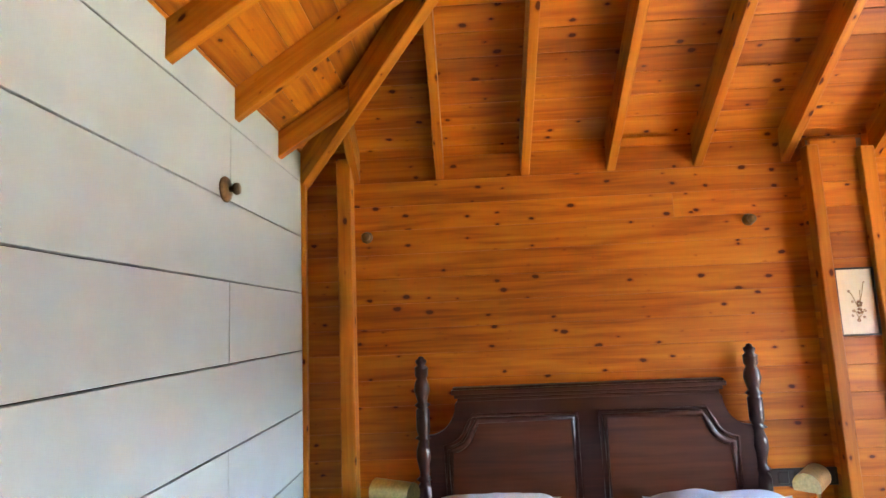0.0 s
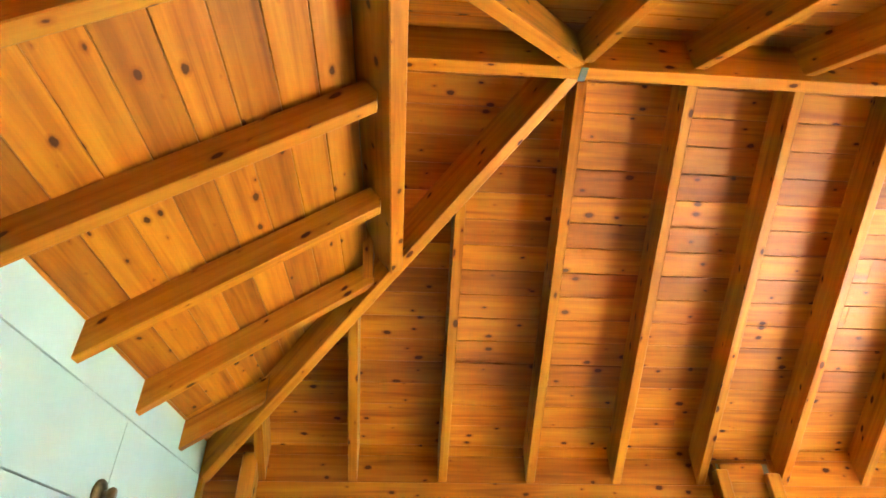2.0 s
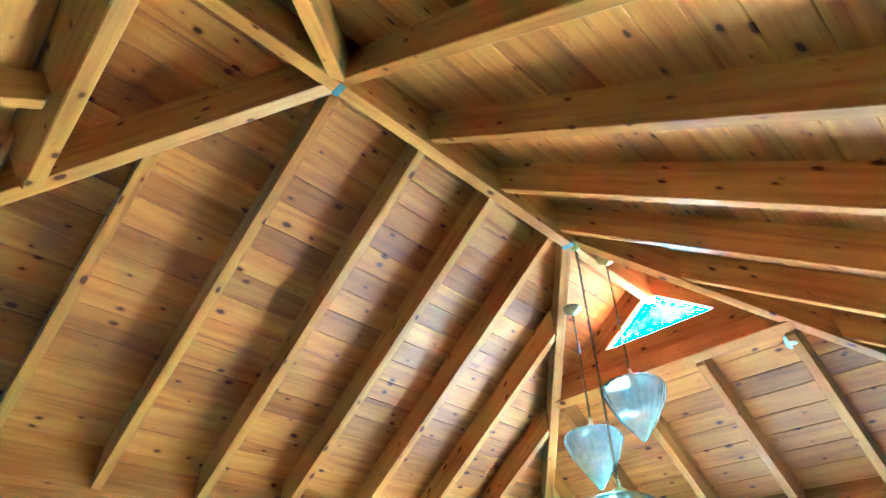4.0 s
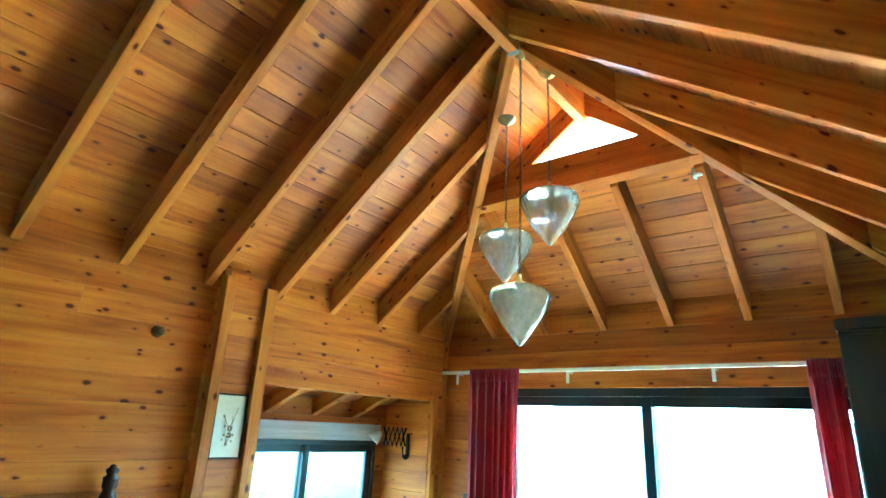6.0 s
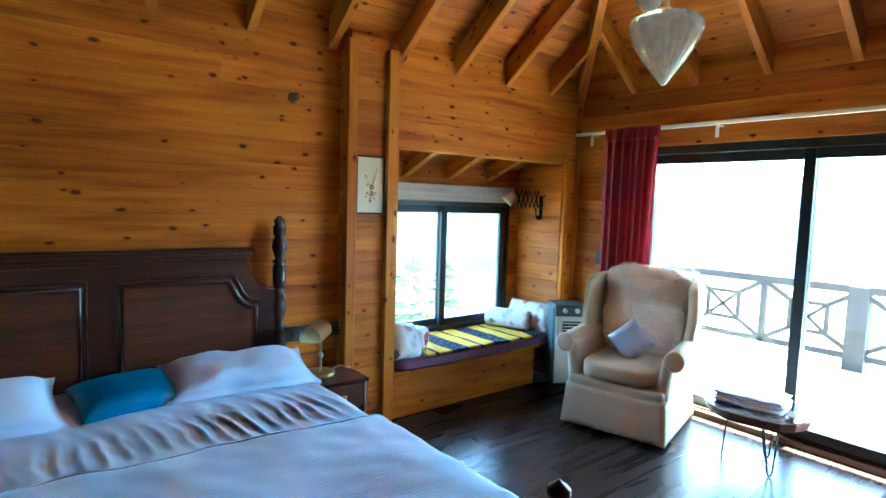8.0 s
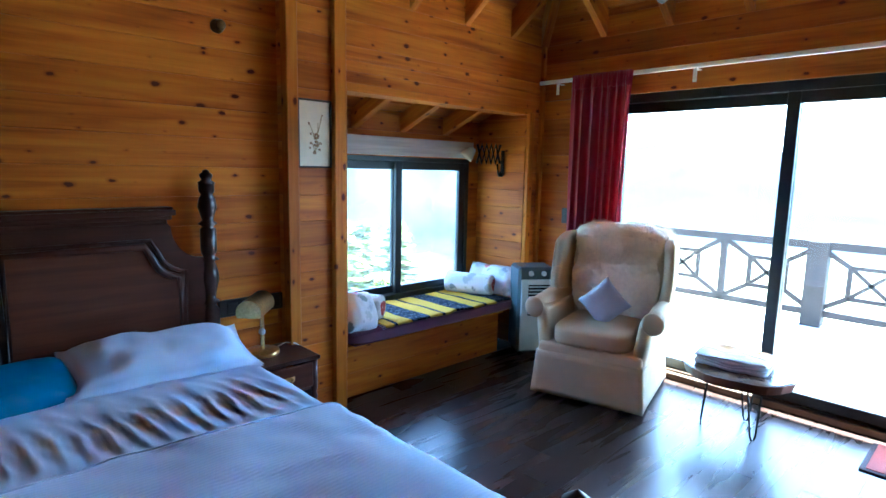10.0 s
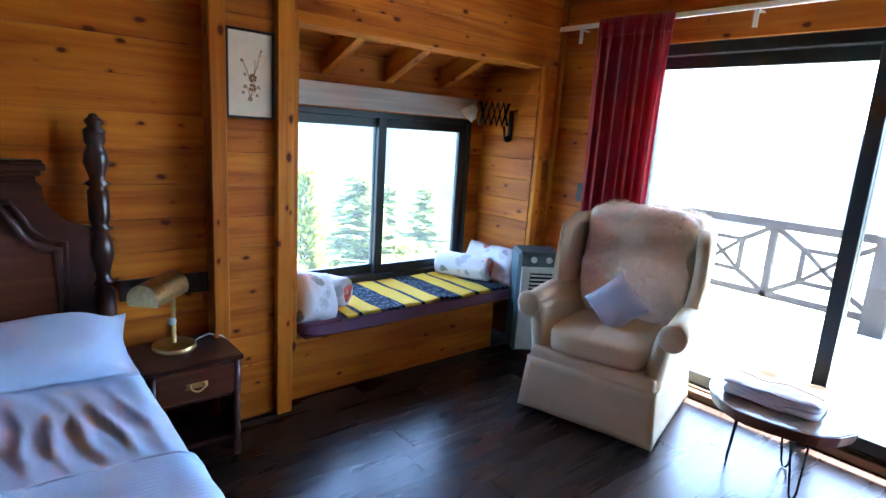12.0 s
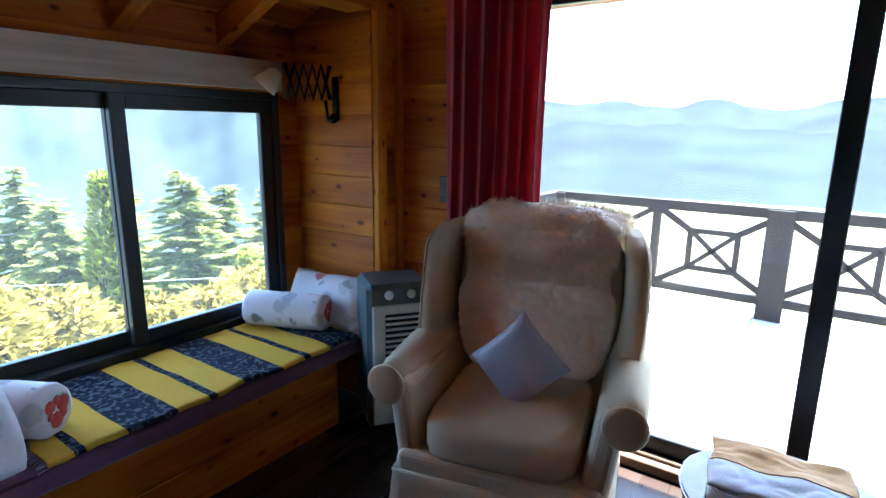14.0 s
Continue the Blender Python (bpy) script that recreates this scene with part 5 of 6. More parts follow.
for s in (-1, 1):
    bm = bmesh.new()
    box(bm, min(s * 0.262, s * 0.352), max(s * 0.262, s * 0.352), -CD + 0.03, CD - 0.1, 0.25, 0.58, bevel=0.036, segments=4)
    for v in bm.verts:  # narrows under the roll
        if v.co.z > 0.4:
            v.co.x += s * 0.045 * (v.co.z - 0.4) / 0.18
    a = part("arm", bm, M["cream"], ch)
    bm = lathe(bmesh.new(), [(0.0, -0.3), (0.068, -0.3), (0.077, -0.294), (0.08, -0.28), (0.074, 0.0), (0.064, 0.2), (0.05, 0.26), (0.0, 0.27)], 24, m=pose(s * 0.385, -0.06, 0.56, -90, 0, 0) @ pose(0, 0, 0, 180))
    part("arm_roll", bm, M["cream"], a)
    bm = lathe(bmesh.new(), [(0.0, 0.003), (0.05, 0.003), (0.064, 0.0), (0.07, -0.006)], 20, m=pose(s * 0.385, -0.362, 0.56, 90))
    part("arm_facing", bm, M["cream"], a)
    # wing
    def wing_pts(t):
        z = 0.56 + 0.435 * t
        depth = 0.05 + 0.235 * (1 - 0.1 * math.sin(math.pi * t)) * (1 - 0.45 * max(0.0, (t - 0.86) / 0.14) ** 2.2)
        return z, depth
    bm = bmesh.new()
    N = 24
    rings = []
    for i in range(N + 1):
        t = i / N
        z, dep = wing_pts(t)
        back = 0.2 + 0.1 * t
        xo = s * (0.35 + 0.018 * math.sin(t * 3.1))
        ring = []
        for kx, ky in ((-0.035, 0), (-0.035, -dep + 0.03), (-0.026, -dep + 0.008), (0, -dep), (0.026, -dep + 0.008), (0.035, -dep + 0.03), (0.035, 0)):
            ring.append(bm.verts.new((xo + kx * (1.1 if t < 0.97 else 0.6) + s * 0.03 * (-ky / 0.3), back + 0.03 + ky, z + (0.0 if i < N else 0.012))))
        rings.append(ring)
    for a0, b0 in zip(rings, rings[1:]):
        for q in range(6):
            f = bm.faces.new((a0[q], a0[q + 1], b0[q + 1], b0[q]))
            f.smooth = True
        bm.faces.new((a0[6], a0[0], b0[0], b0[6]))
    bm.faces.new(rings[0][::-1])
    bm.faces.new(rings[-1])
    bmesh.ops.recalc_face_normals(bm, faces=bm.faces)
    w = part("wing", bm, M["cream"], ch)
    part("piping", tube(bmesh.new(), [(s * (0.35 + 0.018 * math.sin(i / 24 * 3.1)) + s * 0.03 * wing_pts(i / 24)[1] / 0.3 + s * 0.024, 0.23 + 0.1 * i / 24 - wing_pts(i / 24)[1] + 0.004, wing_pts(i / 24)[0]) for i in range(25)], 0.0045, 6), M["cream"], w)
bm = puffed(0.68, 0.15, 0.74, power=6, crown=0.05, seed=5)
part("backrest", moved(bm, pose(0, 0.27, 0.635, -9, 0, 0)), M["cream"], ch)
# fleece over the back
fl = thing("sheepskin", "ivory sheepskin draped over the armchair's back", "sheepskin", (4.45, 2.268, 0), -75.2)
fl.scale.x = 0.96
def fleece_fn(u, v, lift=0.0):
    """The pelt: up the back, over its top, and down in front between the wings."""
    a = 2 * u - 1
    wide = 0.285 + 0.03 * min(1.0, max(0.0, (0.55 - v) / 0.2)) + 0.018 * math.sin(v * 11 + 1) - 0.1 * max(0.0, v - 0.8) / 0.2 * (1 if abs(a) > 0.3 else 0.6)
    if v > 0.36:
        wide -= 0.03 * max(0.0, math.sin((v - 0.36) * 14)) ** 2
    x = a * wide
    s = v * 0.95
    crown = 0.03 * (1 - abs(a) ** 2.6)
    if s < 0.1:
        y, z, n = 0.4, 1.0 + s + crown * s * 5, Vector((0, 1, 0))
    elif s < 0.32:
        q = (s - 0.1) / 0.22 * math.pi
        y, z = 0.31 + 0.09 * math.cos(q), 1.1 + 0.05 * math.sin(q) + crown * (0.5 + 0.5 * math.sin(q))
        n = Vector((0, math.cos(q), math.sin(q) + 0.05))
    else:
        f = s - 0.32
        y, z, n = 0.22 - f * 0.16, 1.1 - f + crown * max(0.0, 0.5 - f * 2), Vector((0, -1, 0.1))
    y += -0.02 * (1 - a ** 4) if s >= 0.32 else 0.0
    side = Vector((math.copysign(max(0.0, abs(a) - 0.6) * 2, a), 0, 0))
    n = (n + side).normalized()
    z -= 0.125
    lump = 0.5 + 0.5 * noise.noise(Vector((x * 19, s * 19, 3))) + 0.3 * noise.noise(Vector((x * 45, s * 45, 7)))
    return Vector((x, y, z)) + n * (lift + 0.015 * lump - 0.012 * abs(a) ** 6), n
fb = sheet_bm(lambda u, v: fleece_fn(u, v)[0], 70, 110, 0.02)
for v in fb.verts:
    v.co += noise.noise_vector(v.co * 60) * 0.004
part("fleece", fb, M["fur"], fl)
# the wool, as fine curved locks
fr = random.Random(8)
pts, tris = [], []
for k in range(52000):
    u, v = fr.random(), fr.random()
    if v > 0.42 and fr.random() < (v - 0.42) * 0.9:
        continue
    p, n = fleece_fn(u, v)
    flow = Vector((fr.uniform(-0.5, 0.5), 0, -0.7 if v > 0.2 else 0.2)) + Vector((noise.noise(p * 9), 0, noise.noise(p * 9 + Vector((4, 0, 0))))) * 0.9
    L = fr.uniform(0.018, 0.032) if v > 0.5 else fr.uniform(0.028, 0.052)
    side = n.cross(flow).normalized() * fr.uniform(0.0018, 0.0036) * (1.0 if v < 0.45 else 0.6)
    a0 = p - n * 0.003
    a1 = a0 + (n * 0.9 + flow * 0.4).normalized() * L * 0.55
    a2 = a1 + (n * 0.3 + flow).normalized() * L * 0.6
    i = len(pts)
    pts += [a0 - side, a0 + side, a1 - side * 0.8, a1 + side * 0.8, a2]
    tris += [(i, i + 1, i + 3, i + 2), (i + 2, i + 3, i + 4)]
fm = bpy.data.meshes.new("fur")
fm.from_pydata(pts, [], tris)
fm.materials.append(M["fur"])
fo = new("fur", fm)
fo.parent = fl
tagged(fo, kind="stuff")
cushion("cushion", 0.25, 0.25, 0.1, M["greysatin"], Matrix.Translation((4.37, 2.24, 0.585)) @ pose(0, 0, 0, 0, 0, -75.2) @ pose(0, 0, 0, 74, 0, 0) @ pose(0, 0, 0, 0, 0, 45), "pale grey satin cushion set on its corner in the armchair", "cushion", 1.0, 0.006)

# ---- side table with towels ----
tb_ = thing("side_table", "live-edge wood slab table on black hairpin legs", "side table", (4.43, 1.42, 0), 80)
TZ = 0.36
def slab(bm, r, z0, z1, seed):
    n = 40
    lo, hi = [], []
    for k in range(n):
        a = 2 * math.pi * k / n
        rr = r * (1 + 0.09 * noise.noise(Vector((math.cos(a) * 1.3, math.sin(a) * 1.3, seed))) + 0.03 * noise.noise(Vector((math.cos(a) * 5, math.sin(a) * 5, seed))))
        lo.append(bm.verts.new((rr * 0.95 * math.cos(a) * 1.12, rr * 0.95 * math.sin(a), z0)))
        hi.append(bm.verts.new((rr * math.cos(a) * 1.12, rr * math.sin(a), z1)))
    bm.faces.new(lo[::-1])
    bm.faces.new(hi)
    for k in range(n):
        j = (k + 1) % n
        f = bm.faces.new((lo[k], lo[j], hi[j], hi[k]))
    uv_box(bm, list(bm.faces), 0)
    return bm
part("tabletop", slab(bmesh.new(), 0.265, TZ - 0.05, TZ, 3.0), M["slab"], tb_)
part("tabletop_surface", slab(bmesh.new(), 0.258, TZ + 0.0005, TZ + 0.004, 3.0), M["slabtop"], tb_, "glossy brown tabletop surface")
for k in range(3):
    a = 2 * math.pi * k / 3 + 0.55
    o = Vector((0.15 * math.cos(a), 0.13 * math.sin(a), 0))
    t = Vector((-math.sin(a), math.cos(a), 0)) * 0.045
    out = Vector((math.cos(a), math.sin(a), 0)) * 0.02
    bm = bmesh.new()
    tube(bm, [o + t + Vector((0, 0, TZ - 0.05)), o + out + t * 0.35 + Vector((0, 0, 0.03)), o + out + t * 0.15 + Vector((0, 0, 0.007)), o + out - t * 0.15 + Vector((0, 0, 0.007)), o + out - t * 0.35 + Vector((0, 0, 0.03)), o - t + Vector((0, 0, TZ - 0.05))], 0.005, 8)
    part("hairpin_leg", bm, M["black"], tb_)
def towel(name, at, rz, w, d, layers, mat, label, seed):
    t = thing(name, label, "towel", at, rz, "folded towels")
    for k in range(layers):
        bm = puffed(w - 0.006 * k, d - 0.004 * k, 0.02, n=18, power=7, crown=0.05, crumple=0.018, seed=seed + k * 3)
        part("fold", moved(bm, Matrix.Translation((0.004 * (k % 2), 0, 0.01 + 0.0165 * k))), mat, t)
    return t
towel("folded_towel", (4.45, 1.45, TZ + 0.004), 8, 0.28, 0.37, 3, M["terry"], "pale blue-white towel folded on the side table", 1.0)
tw = thing("folded_towel", "crumpled blue-white towel with a broad tan stripe", "towel", (4.455, 1.455, TZ + 0.056), 6, "folded towels")
def crumple_fn(u, v):
    x, y = (u - 0.5) * 0.27, (v - 0.5) * 0.36
    q = Vector((x * 11, y * 9, 2))
    edge = max(abs(2 * u - 1), abs(2 * v - 1)) ** 8
    return Vector((x, y, 0.016 + 0.012 * noise.noise(q) + 0.007 * abs(noise.noise(q * 2.3)) - 0.012 * edge)) + Vector((noise.noise(q + Vector((7, 0, 0))), noise.noise(q + Vector((0, 7, 0))), 0)) * 0.012
part("cloth", sheet_bm(crumple_fn, 44, 54, 0.009), M["terry"], tw)
part("stripe", sheet_bm(lambda u, v: crumple_fn(0.42 + 0.5 * u, v) + Vector((0, 0, 0.0025)), 26, 54, 0.004), M["terrytan"], tw, "broad tan stripe")

# ---- pendants ----
def pendant(x, y, tip, cap, ztop, label):
    p = thing("pendant_lamp", label, "pendant lamp", (x, y, 0), group="cut-glass pendant cluster")
    H = cap - tip
    R = H * 0.5
    prof = [(0.0, 0.0), (0.012, 0.006), (0.25 * R, 0.13 * H), (0.55 * R, 0.33 * H), (0.82 * R, 0.55 * H), (0.97 * R, 0.74 * H), (R, 0.83 * H), (0.93 * R, 0.92 * H), (0.7 * R, 0.975 * H), (0.3 * R, H)]
    bm = bmesh.new()
    seg = 72
    rings = []
    for r, z in prof:
        rings.append([bm.verts.new(((r * (1 + 0.022 * math.cos(24 * 2 * math.pi * k / seg))) * math.cos(2 * math.pi * k / seg), (r * (1 + 0.022 * math.cos(24 * 2 * math.pi * k / seg))) * math.sin(2 * math.pi * k / seg), tip + z)) for k in range(seg)])
    for a, b in zip(rings, rings[1:]):
        for k in range(seg):
            f = bm.faces.new((a[k], a[(k + 1) % seg], b[(k + 1) % seg], b[k]))
            f.smooth = True
    part("glass_shade", bm, M["cutglass"], p)
    part("fitter", lathe(bmesh.new(), [(0.28 * R, cap - 0.01), (0.3 * R, cap + 0.005), (0.2 * R, cap + 0.02), (0.07 * R, cap + 0.03), (0.05 * R, cap + 0.06), (0, cap + 0.062)], 24), M["brass"], p)
    part("bulb", lathe(bmesh.new(), [(0, cap - 0.16), (0.022, cap - 0.15), (0.03, cap - 0.12), (0.022, cap - 0.08), (0.013, cap - 0.05), (0.013, cap - 0.01)], 16), M["plasticwhite"], p)
    part("canopy", lathe(bmesh.new(), [(0, ztop - 0.05), (0.012, ztop - 0.048), (0.02, ztop - 0.035), (0.048, ztop - 0.02), (0.054, ztop - 0.006), (0.054, ztop)], 24), M["brass"], p)
    bm = bmesh.new()
    z, k = cap + 0.055, 0
    while z < ztop - 0.06:
        q = []
        for i in range(10):
            a = 2 * math.pi * i / 10
            u, w = 0.0075 * math.cos(a), 0.016 * math.sin(a)
            q.append((u, 0, z + 0.014 + w) if k % 2 else (0, u, z + 0.014 + w))
        tube(bm, q, 0.0022, 5, closed=True)
        z += 0.0255
        k += 1
    tube(bm, [(0.006, 0.004, cap + 0.05), (-0.006, -0.004, (cap + ztop) / 2), (0.005, 0.003, ztop - 0.04)], 0.002, 5)
    part("chain", bm, M["bronze"], p)
    return p


pendant(3.16, 1.405, 2.035, 2.332, zr - 0.032, "ribbed cut-glass pendant on a long chain from the ridge")
pendant(3.43, 1.66, 2.44, 2.745, under(1.44) + 0.012, "ribbed cut-glass pendant hung from the hip rafter")
pendant(3.37, 1.345, 2.59, 2.905, zr - 0.06, "ribbed cut-glass pendant hung close under the roof")
sp = thing("spotlight", "small white round spotlight at the header's end", "spotlight", (4.0, 0.72, under(HEAD) - 0.03))
part("housing", lathe(bmesh.new(), [(0.034, 0), (0.036, -0.01), (0.036, -0.05), (0.03, -0.056), (0, -0.057)], 20), M["whitepaint"], sp)

# ---- wardrobe, mat ----
wr = thing("wardrobe", "tall near-black wardrobe beside the terrace door", "wardrobe", (4.55, -0.02, 0))
part("carcass", boxes((-0.32, 0.33, -0.3, 0.225, 0.06, 2.2), bevel=0.004), M["wardrobe"], wr)
part("cornice", boxes((-0.345, 0.33, -0.3, 0.235, 2.2, 2.26), bevel=0.008), M["wardrobe"], wr)
part("plinth", boxes((-0.3, 0.32, -0.29, 0.215, 0, 0.06)), M["wardrobe"], wr)
for y0, y1 in ((-0.22, -0.003), (0.003, 0.22)):
    d = part("door", boxes((-0.34, -0.322, y0, y1, 0.08, 2.18), bevel=0.004), M["wardrobe"], wr)
    part("handle", boxes((-0.365, -0.342, (0.02 if y0 > 0 else -0.035), (0.035 if y0 > 0 else -0.02), 1.0, 1.14), bevel=0.003), M["brass"], d)
mt = thing("floor_mat", "red woven mat with a dark border by the door", "mat", (4.62, 0.55, 0))
part("border", boxes((-0.2, 0.22, -0.28, 0.28, 0.001, 0.009), bevel=0.002), M["matedge"], mt)
part("field", boxes((-0.175, 0.195, -0.255, 0.255, 0.0095, 0.0125), bevel=0.001), M["mat"], mt)

# ---- outside: terrace, slope, trees, hills ----
M["deck"] = plain("pale_stone_terrace", (0.45, 0.43, 0.4), 0.75, 0, 0.12, 3.0, 0.15)
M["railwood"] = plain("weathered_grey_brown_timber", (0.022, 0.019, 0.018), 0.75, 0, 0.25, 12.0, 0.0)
M["grass"] = plain("hillside_scrub", (0.12, 0.12, 0.06), 0.95, 0, 0.5, 0.4, 0.3)


def leaf_mat(name, color):
    m, nt, b = nodes_of(name, 0.75)
    b.inputs["Specular IOR Level"].default_value = 0.15
    ge = nt.nodes.new("ShaderNodeNewGeometry")
    col = ramp(nt, ge.outputs["Random Per Island"], [(0.0, tuple(c * 0.5 for c in color)), (0.6, color), (1.0, tuple(c * 1.7 for c in color))])
    nt.links.new(col, b.inputs["Base Color"])
    tl, ms = nt.nodes.new("ShaderNodeBsdfTranslucent"), nt.nodes.new("ShaderNodeMixShader")
    nt.links.new(col, tl.inputs[0])
    ms.inputs[0].default_value = 0.6
    nt.links.new(b.outputs[0], ms.inputs[1])
    nt.links.new(tl.outputs[0], ms.inputs[2])
    nt.links.new(ms.outputs[0], nt.nodes["Material Output"].inputs[0])
    return m


M["conifer"] = leaf_mat("blue_green_needles", (0.24, 0.27, 0.08))
M["cypress"] = leaf_mat("yellow_green_cypress", (0.22, 0.25, 0.035))
M["shrub"] = leaf_mat("yellow_autumn_leaves", (0.22, 0.18, 0.035))
M["bark"] = plain("brown_bark", (0.08, 0.055, 0.04), 0.9, 0, 0.3, 20, 0.4)
# the near slope's pale blue-grey base colour has haze mixed in
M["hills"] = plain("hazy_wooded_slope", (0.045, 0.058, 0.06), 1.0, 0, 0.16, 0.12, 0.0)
# distance haze is put into the blue of the far ridges
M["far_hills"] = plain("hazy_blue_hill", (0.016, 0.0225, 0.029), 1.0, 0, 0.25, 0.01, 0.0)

terrace = tagged(mesh_object("terrace", boxes((XE + 0.19, 7.62, -3.6, 3.6, -0.25, -0.02)), M["deck"]), "pale sunlit stone terrace outside the door", "terrace", kind="structure")
for i in range(5):
    for j in range(12):
        x0, y0 = XE + 0.2 + i * 0.503, -3.59 + j * 0.6
        ob = new("paving_slab", board_mesh(0.5, 0.596, 0.02, 0.003, M["deck"]))
        ob.parent = terrace
        ob.matrix_world = axes((x0, y0 + 0.3, -0.02), (1, 0, 0), (0, 1, 0), (0, 0, 1))

railing = thing("terrace_railing", "weathered timber railing with crossed square panels", "railing")
RX, RT = 7.4, 0.82


def rail_run(p0, p1, thick_first):
    p0, p1 = Vector(p0), Vector(p1)
    d = (p1 - p0).normalized()
    L = (p1 - p0).length
    n = Vector((-d.y, d.x, 0))
    def bar(a, za, b, zb2, w, nm):
        bm = bmesh.new()
        A, B = p0 + d * a + Vector((0, 0, za)), p0 + d * b + Vector((0, 0, zb2))
        t = (B - A).normalized()
        u = n.cross(t).normalized()
        vs = []
        for P in (A, B):
            vs.append([bm.verts.new(P + n * (sx * w * 0.45) + u * (sz * w * 0.5)) for sx, sz in ((-1, -1), (1, -1), (1, 1), (-1, 1))])
        for k in range(4):
            j = (k + 1) % 4
            bm.faces.new((vs[0][k], vs[0][j], vs[1][j], vs[1][k]))
        bm.faces.new(vs[0][::-1])
        bm.faces.new(vs[1])
        bmesh.ops.recalc_face_normals(bm, faces=bm.faces)
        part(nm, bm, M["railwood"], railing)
    bar(0, RT - 0.03, L, RT - 0.03, 0.075, "handrail")
    bar(0, 0.13, L, 0.13, 0.06, "bottom_rail")
    bays = max(1, round(L / 0.84))
    s = L / bays
    for k in range(bays + 1):
        w = 0.17 if (k % 2 == (0 if thick_first else 1)) else 0.06
        bar(k * s, 0.0 if w > 0.1 else 0.1, k * s, RT - (0.0 if w > 0.1 else 0.05), w, "post")
    for k in range(bays):
        a, b = k * s + 0.03, (k + 1) * s - 0.03
        za, zb2 = 0.16, RT - 0.07
        c, zc, hw, hh = (a + b) / 2, (za + zb2) / 2, (b - a) * 0.21, (zb2 - za) * 0.25
        for sx, sz in ((-1, -1), (1, -1), (1, 1), (-1, 1)):
            bar(c + sx * (b - a) / 2, zc + sz * (zb2 - za) / 2, c + sx * hw, zc + sz * hh, 0.045, "diagonal")
        bar(c - hw, zc - hh, c + hw, zc - hh, 0.04, "square_bar")
        bar(c - hw, zc + hh, c + hw, zc + hh, 0.04, "square_bar")
        bar(c - hw, zc - hh, c - hw, zc + hh, 0.04, "square_bar")
        bar(c + hw, zc - hh, c + hw, zc + hh, 0.04, "square_bar")
        bar(c - hw, zc - hh, c + hw, zc + hh, 0.035, "cross_bar")
        bar(c - hw, zc + hh, c + hw, zc - hh, 0.035, "cross_bar")


rail_run((RX, 3.435, 0), (RX, -3.445, 0), True)
rail_run((RX - 0.12, 3.435, 0), (XE + 0.25, 3.435, 0), False)


def hill(x, y):
    """The slope that falls away from the house."""
    dx, dy = max(0.0, x - 8.0), max(0.0, y - 4.5)
    near = 3.2 if (x > 8.2 or y > 4.3) else 3.0
    r = math.hypot(dx, dy)
    return -near - min(70.0, r * 0.36) + 0.5 * noise.noise(Vector((x * 0.12, y * 0.12, 0))) * min(1.0, r / 4)


bm = bmesh.new()
N = 96
ring = []
for i in range(N + 1):
    row = []
    for j in range(N + 1):
        u, v = (2 * i / N - 1), (2 * j / N - 1)
        x, y = 3.0 + math.copysign(abs(u) ** 3 * 3000, u), 3.0 + math.copysign(abs(v) ** 3 * 3000, v)
        row.append(bm.verts.new((x, y, hill(x, y))))
    ring.append(row)
for i in range(N):
    for j in range(N):
        f = bm.faces.new((ring[i][j], ring[i + 1][j], ring[i + 1][j + 1], ring[i][j + 1]))
        f.smooth = True
tagged(mesh_object("ground", bm, M["grass"]), "scrubby hillside falling away from the house", "ground", kind="structure")


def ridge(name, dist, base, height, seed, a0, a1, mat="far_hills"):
    bm = bmesh.new()
    prev = None
    steps = 160
    for k in range(steps + 1):
        a = radians(a0 + (a1 - a0) * k / steps)
        h = base + height * (0.55 + 0.5 * noise.noise(Vector((a * 2.2, seed, 0))) + 0.16 * noise.noise(Vector((a * 9, seed, 2))) + 0.05 * noise.noise(Vector((a * 34, seed, 4))))
        cols = []
        for q in range(19):
            f = q / 18
            rr = dist * (0.72 + 0.28 * f) * (1 + 0.012 * noise.noise(Vector((a * 9, f * 7, seed))))
            cols.append(bm.verts.new((rr * math.cos(a), rr * math.sin(a), -75 + (h + 75) * f ** 1.3)))
        if prev:
            for q in range(18):
                f = bm.faces.new((prev[q], cols[q], cols[q + 1], prev[q + 1]))
                f.smooth = True
        prev = cols
    bmesh.ops.recalc_face_normals(bm, faces=bm.faces)
    tagged(mesh_object(name, bm, M[mat]), "hazy blue mountain ridge across the valley", "mountain", kind="structure")


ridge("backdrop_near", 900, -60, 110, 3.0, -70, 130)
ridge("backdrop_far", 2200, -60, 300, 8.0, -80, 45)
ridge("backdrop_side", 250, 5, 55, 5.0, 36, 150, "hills")


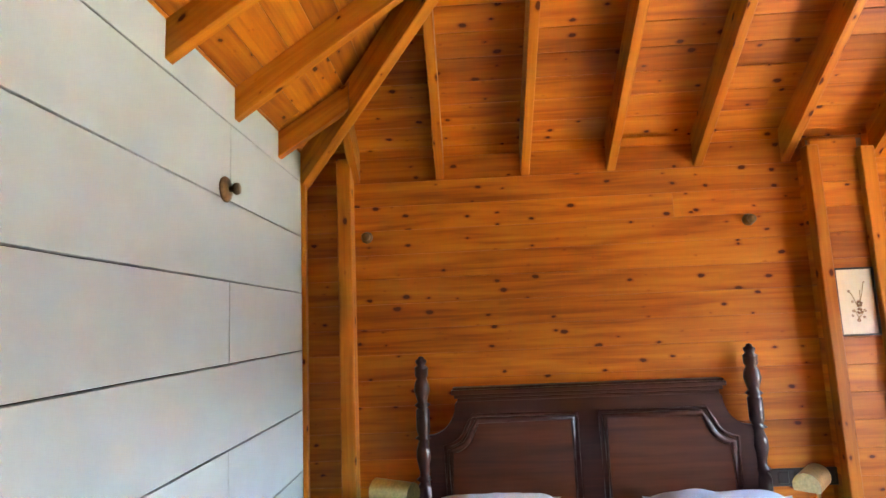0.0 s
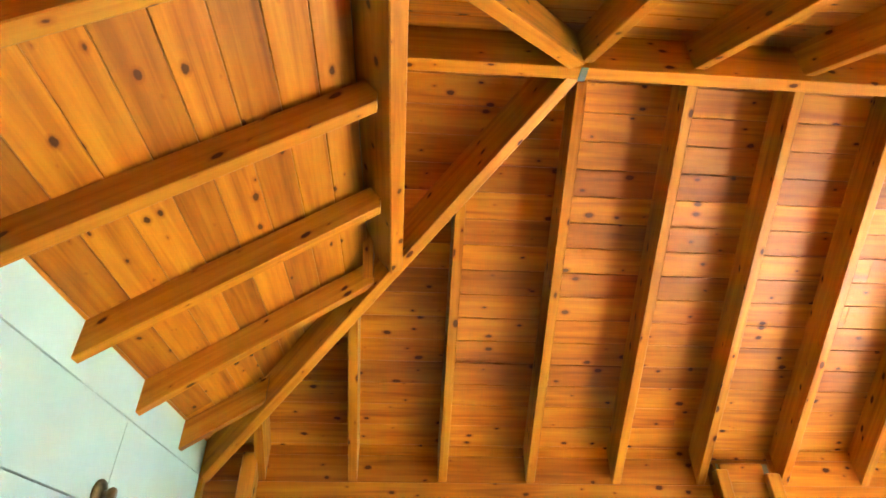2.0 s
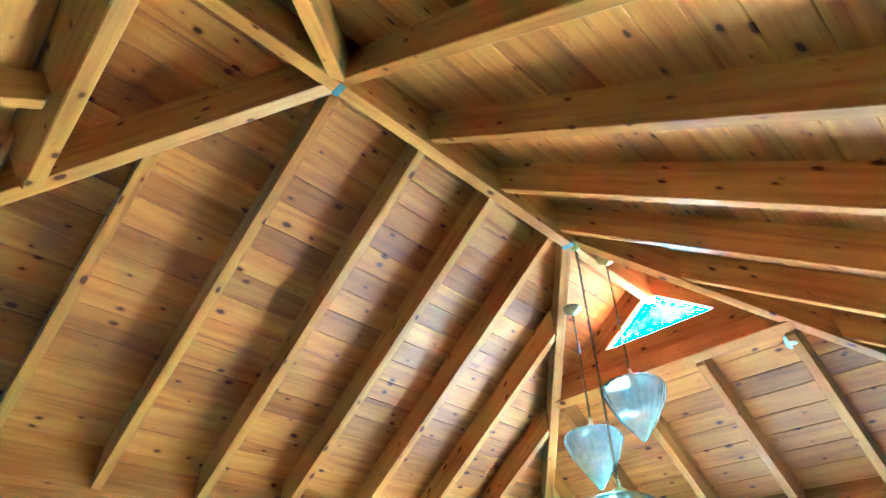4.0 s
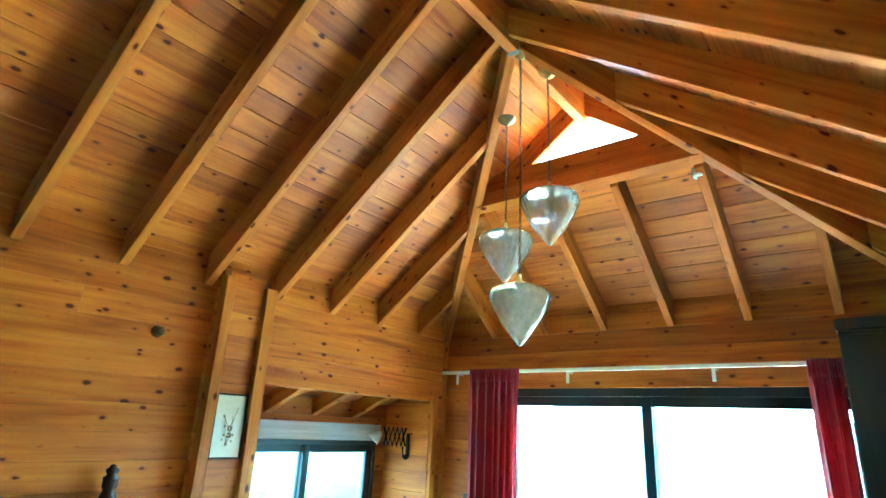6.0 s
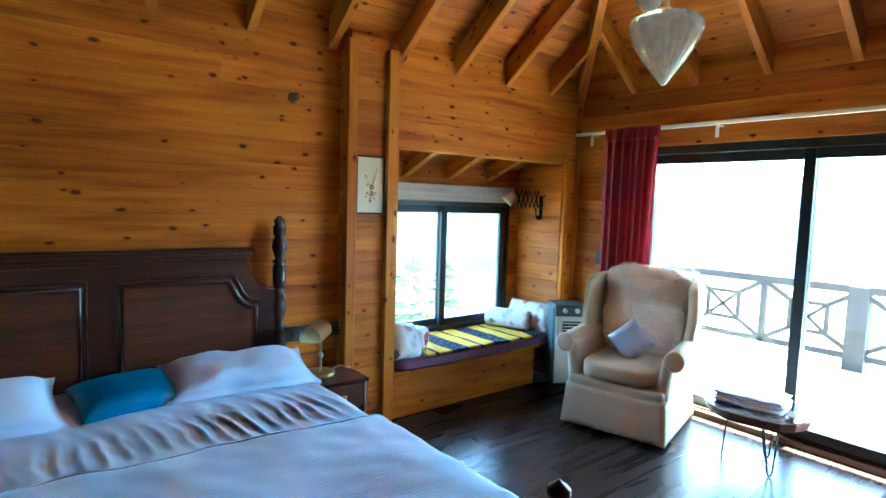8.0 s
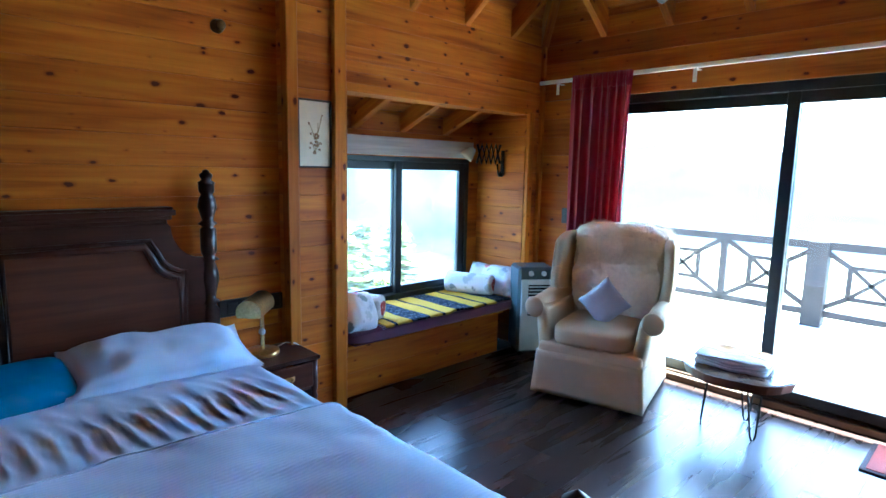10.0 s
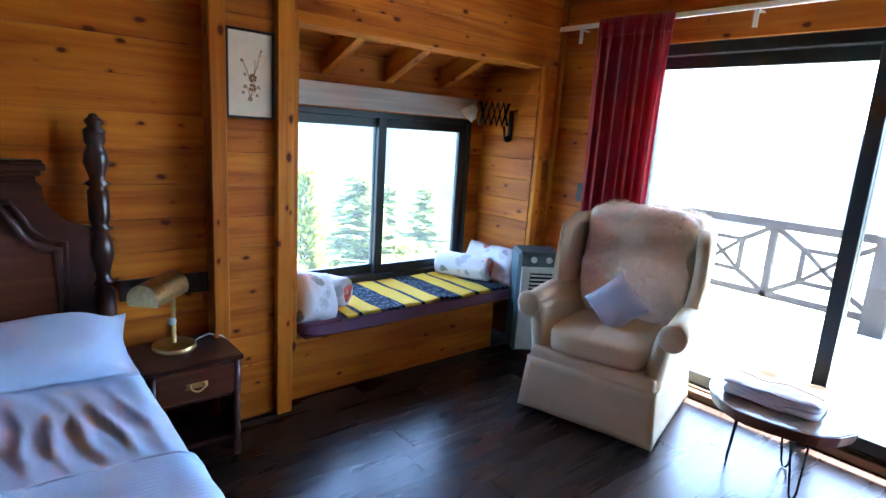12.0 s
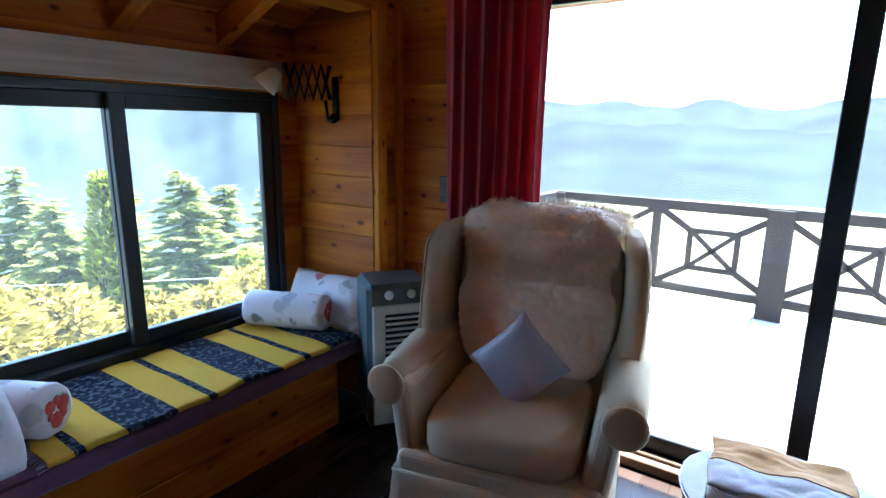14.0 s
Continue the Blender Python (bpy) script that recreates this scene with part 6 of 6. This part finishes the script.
def conifer(at, h, spread, mat, label, seed, tiers=52):
    """A spruce: whorls of boughs that droop and lift at their tips, each carrying many short sprays."""
    r = random.Random(seed)
    t = thing("tree", label, "tree", at, r.uniform(0, 360))
    part("trunk", lathe(bmesh.new(), [(0.03 * h, 0), (0.022 * h, 0.1 * h), (0.012 * h, 0.6 * h), (0.002 * h, 0.98 * h)], 10), M["bark"], t)
    pts, tris = [], []
    for k in range(tiers):
        f = k / tiers
        z = h * (0.06 + 0.93 * f)
        rad = spread * (1 - f) ** 0.8 * r.uniform(0.85, 1.12) + 0.08
        for b in range(int(8 * (1 - f)) + 5):
            a = r.uniform(0, 2 * math.pi)
            L = rad * r.uniform(0.7, 1.15)
            dz = r.uniform(-0.5, 0.5) * h / tiers * 1.6
            droop = r.uniform(0.1, 0.5)
            n = max(5, int(L / 0.045))
            for s in range(n):
                g = (s + r.random()) / n
                p = Vector((L * g * math.cos(a), L * g * math.sin(a), z + dz - L * g * droop + 0.22 * L * g * g))
                reach = 0.14 + 0.2 * (1 - g)
                for q in (-1, 1, 0):
                    aa = a + q * r.uniform(0.5, 1.2)
                    d = Vector((math.cos(aa), math.sin(aa), r.uniform(-0.35, 0.15))).normalized()
                    w = Vector((-d.y, d.x, r.uniform(-0.5, 0.5))).normalized() * r.uniform(0.045, 0.09)
                    i = len(pts)
                    pts += [p - w, p + w, p + d * reach * r.uniform(0.8, 1.4)]
                    tris.append((i, i + 1, i + 2))
    me = bpy.data.meshes.new("crown")
    me.from_pydata(pts, [], tris)
    me.materials.append(mat)
    c = new("crown", me)
    c.parent = t


def leafy(name, at, h, w, mat, label, seed, count, blade=0.09, upright=False):
    r = random.Random(seed)
    t = thing(name, label, "tree" if upright else "shrub", at, 0)
    bm = bmesh.new()
    tube(bm, [(0, 0, 0), (0.03, 0.02, h * 0.5), (0, 0, h * 0.92)], 0.03 if upright else 0.02, 6)
    for k in range(5):
        a = r.uniform(0, 6.28)
        tube(bm, [(0, 0, h * 0.15), (w * 0.3 * math.cos(a), w * 0.3 * math.sin(a), h * 0.5), (w * 0.4 * math.cos(a), w * 0.4 * math.sin(a), h * 0.8)], 0.012, 5)
    part("trunk", bm, M["bark"], t)
    bm = bmesh.new()
    for k in range(count):
        f = r.random()
        z = h * (0.05 + 0.95 * f)
        if upright:
            R = w * 0.5 * math.sin(math.pi * (0.12 + 0.86 * f)) ** 0.7 * (1 + 0.25 * noise.noise(Vector((f * 9, seed, 0))))
        else:
            R = w * 0.5 * math.sin(math.pi * (0.2 + 0.75 * f)) ** 0.5
        a = r.uniform(0, 6.283)
        rr = R * r.uniform(0.5, 1.0) * (1 + 0.3 * noise.noise(Vector((math.cos(a) * 2, math.sin(a) * 2, f * 5 + seed))))
        p = Vector((rr * math.cos(a), rr * math.sin(a), z))
        d = Vector((math.cos(a) + r.uniform(-0.8, 0.8), math.sin(a) + r.uniform(-0.8, 0.8), r.uniform(0.2, 2.0) if upright else r.uniform(-0.6, 1.0))).normalized()
        s = d.cross(Vector((r.uniform(-1, 1), r.uniform(-1, 1), r.uniform(-1, 1)))).normalized() * blade * 0.3
        L = blade * r.uniform(0.7, 1.5)
        bm.faces.new([bm.verts.new(c) for c in (p - d * L * 0.3, p + s + d * L * 0.2, p + d * L, p - s + d * L * 0.2)])
    part("crown", bm, mat, t)


def on_hill(x, y, sink=0.15):
    return (x, y, hill(x, y) - sink)


for k, (x, y, h, s) in enumerate(((5.0, 15.0, 6.0, 2.0), (8.3, 17.0, 7.4, 2.3), (10.6, 15.2, 7.6, 2.3), (13.0, 17.0, 7.6, 2.4), (4.2, 21.5, 8.4, 2.4), (17.0, 20.0, 9.0, 2.6), (9.8, 24.0, 10.5, 2.8), (14.5, 27.0, 11.5, 3.0))):
    conifer(on_hill(x, y), h, s * 1.45, M["conifer"], "dark green conifer on the slope below the window", 20 + k)
leafy("tree", on_hill(6.95, 11.1), 6.2, 0.8, M["cypress"], "slender yellow-green cypress beside the conifers", 3, 9000, 0.14, True)
leafy("tree", on_hill(11.3, 13.6), 5.0, 1.1, M["cypress"], "young yellow-green cypress on the slope", 5, 7000, 0.15, True)
for k, (x, y, h, w) in enumerate(((4.5, 9.4, 4.3, 2.3), (5.6, 10.0, 4.2, 2.2), (7.2, 10.4, 3.9, 2.2), (8.5, 10.8, 4.0, 2.3), (9.9, 11.6, 4.4, 2.4), (11.6, 12.4, 4.6, 2.5), (3.3, 9.8, 4.2, 2.2))):
    leafy("shrub", on_hill(x, y), h, w, M["shrub"], "yellow-leaved shrub below the bay window", 40 + k, 6000, 0.13)

for z, y in ((0.0, 12.0), (-0.35, 12.15), (-0.62, 12.3)):
    bm = bmesh.new()
    tube(bm, [(-9 + 4 * k, y, z - 0.16 * k * 4 + 1.05 + 0.012 * ((k - 5) * 2) ** 2) for k in range(11)], 0.012, 6)
    tagged(mesh_object("overhead_cable", bm, M["plasticgrey"]), "thin pale overhead cable sagging past the conifers", "cable", "overhead cables")
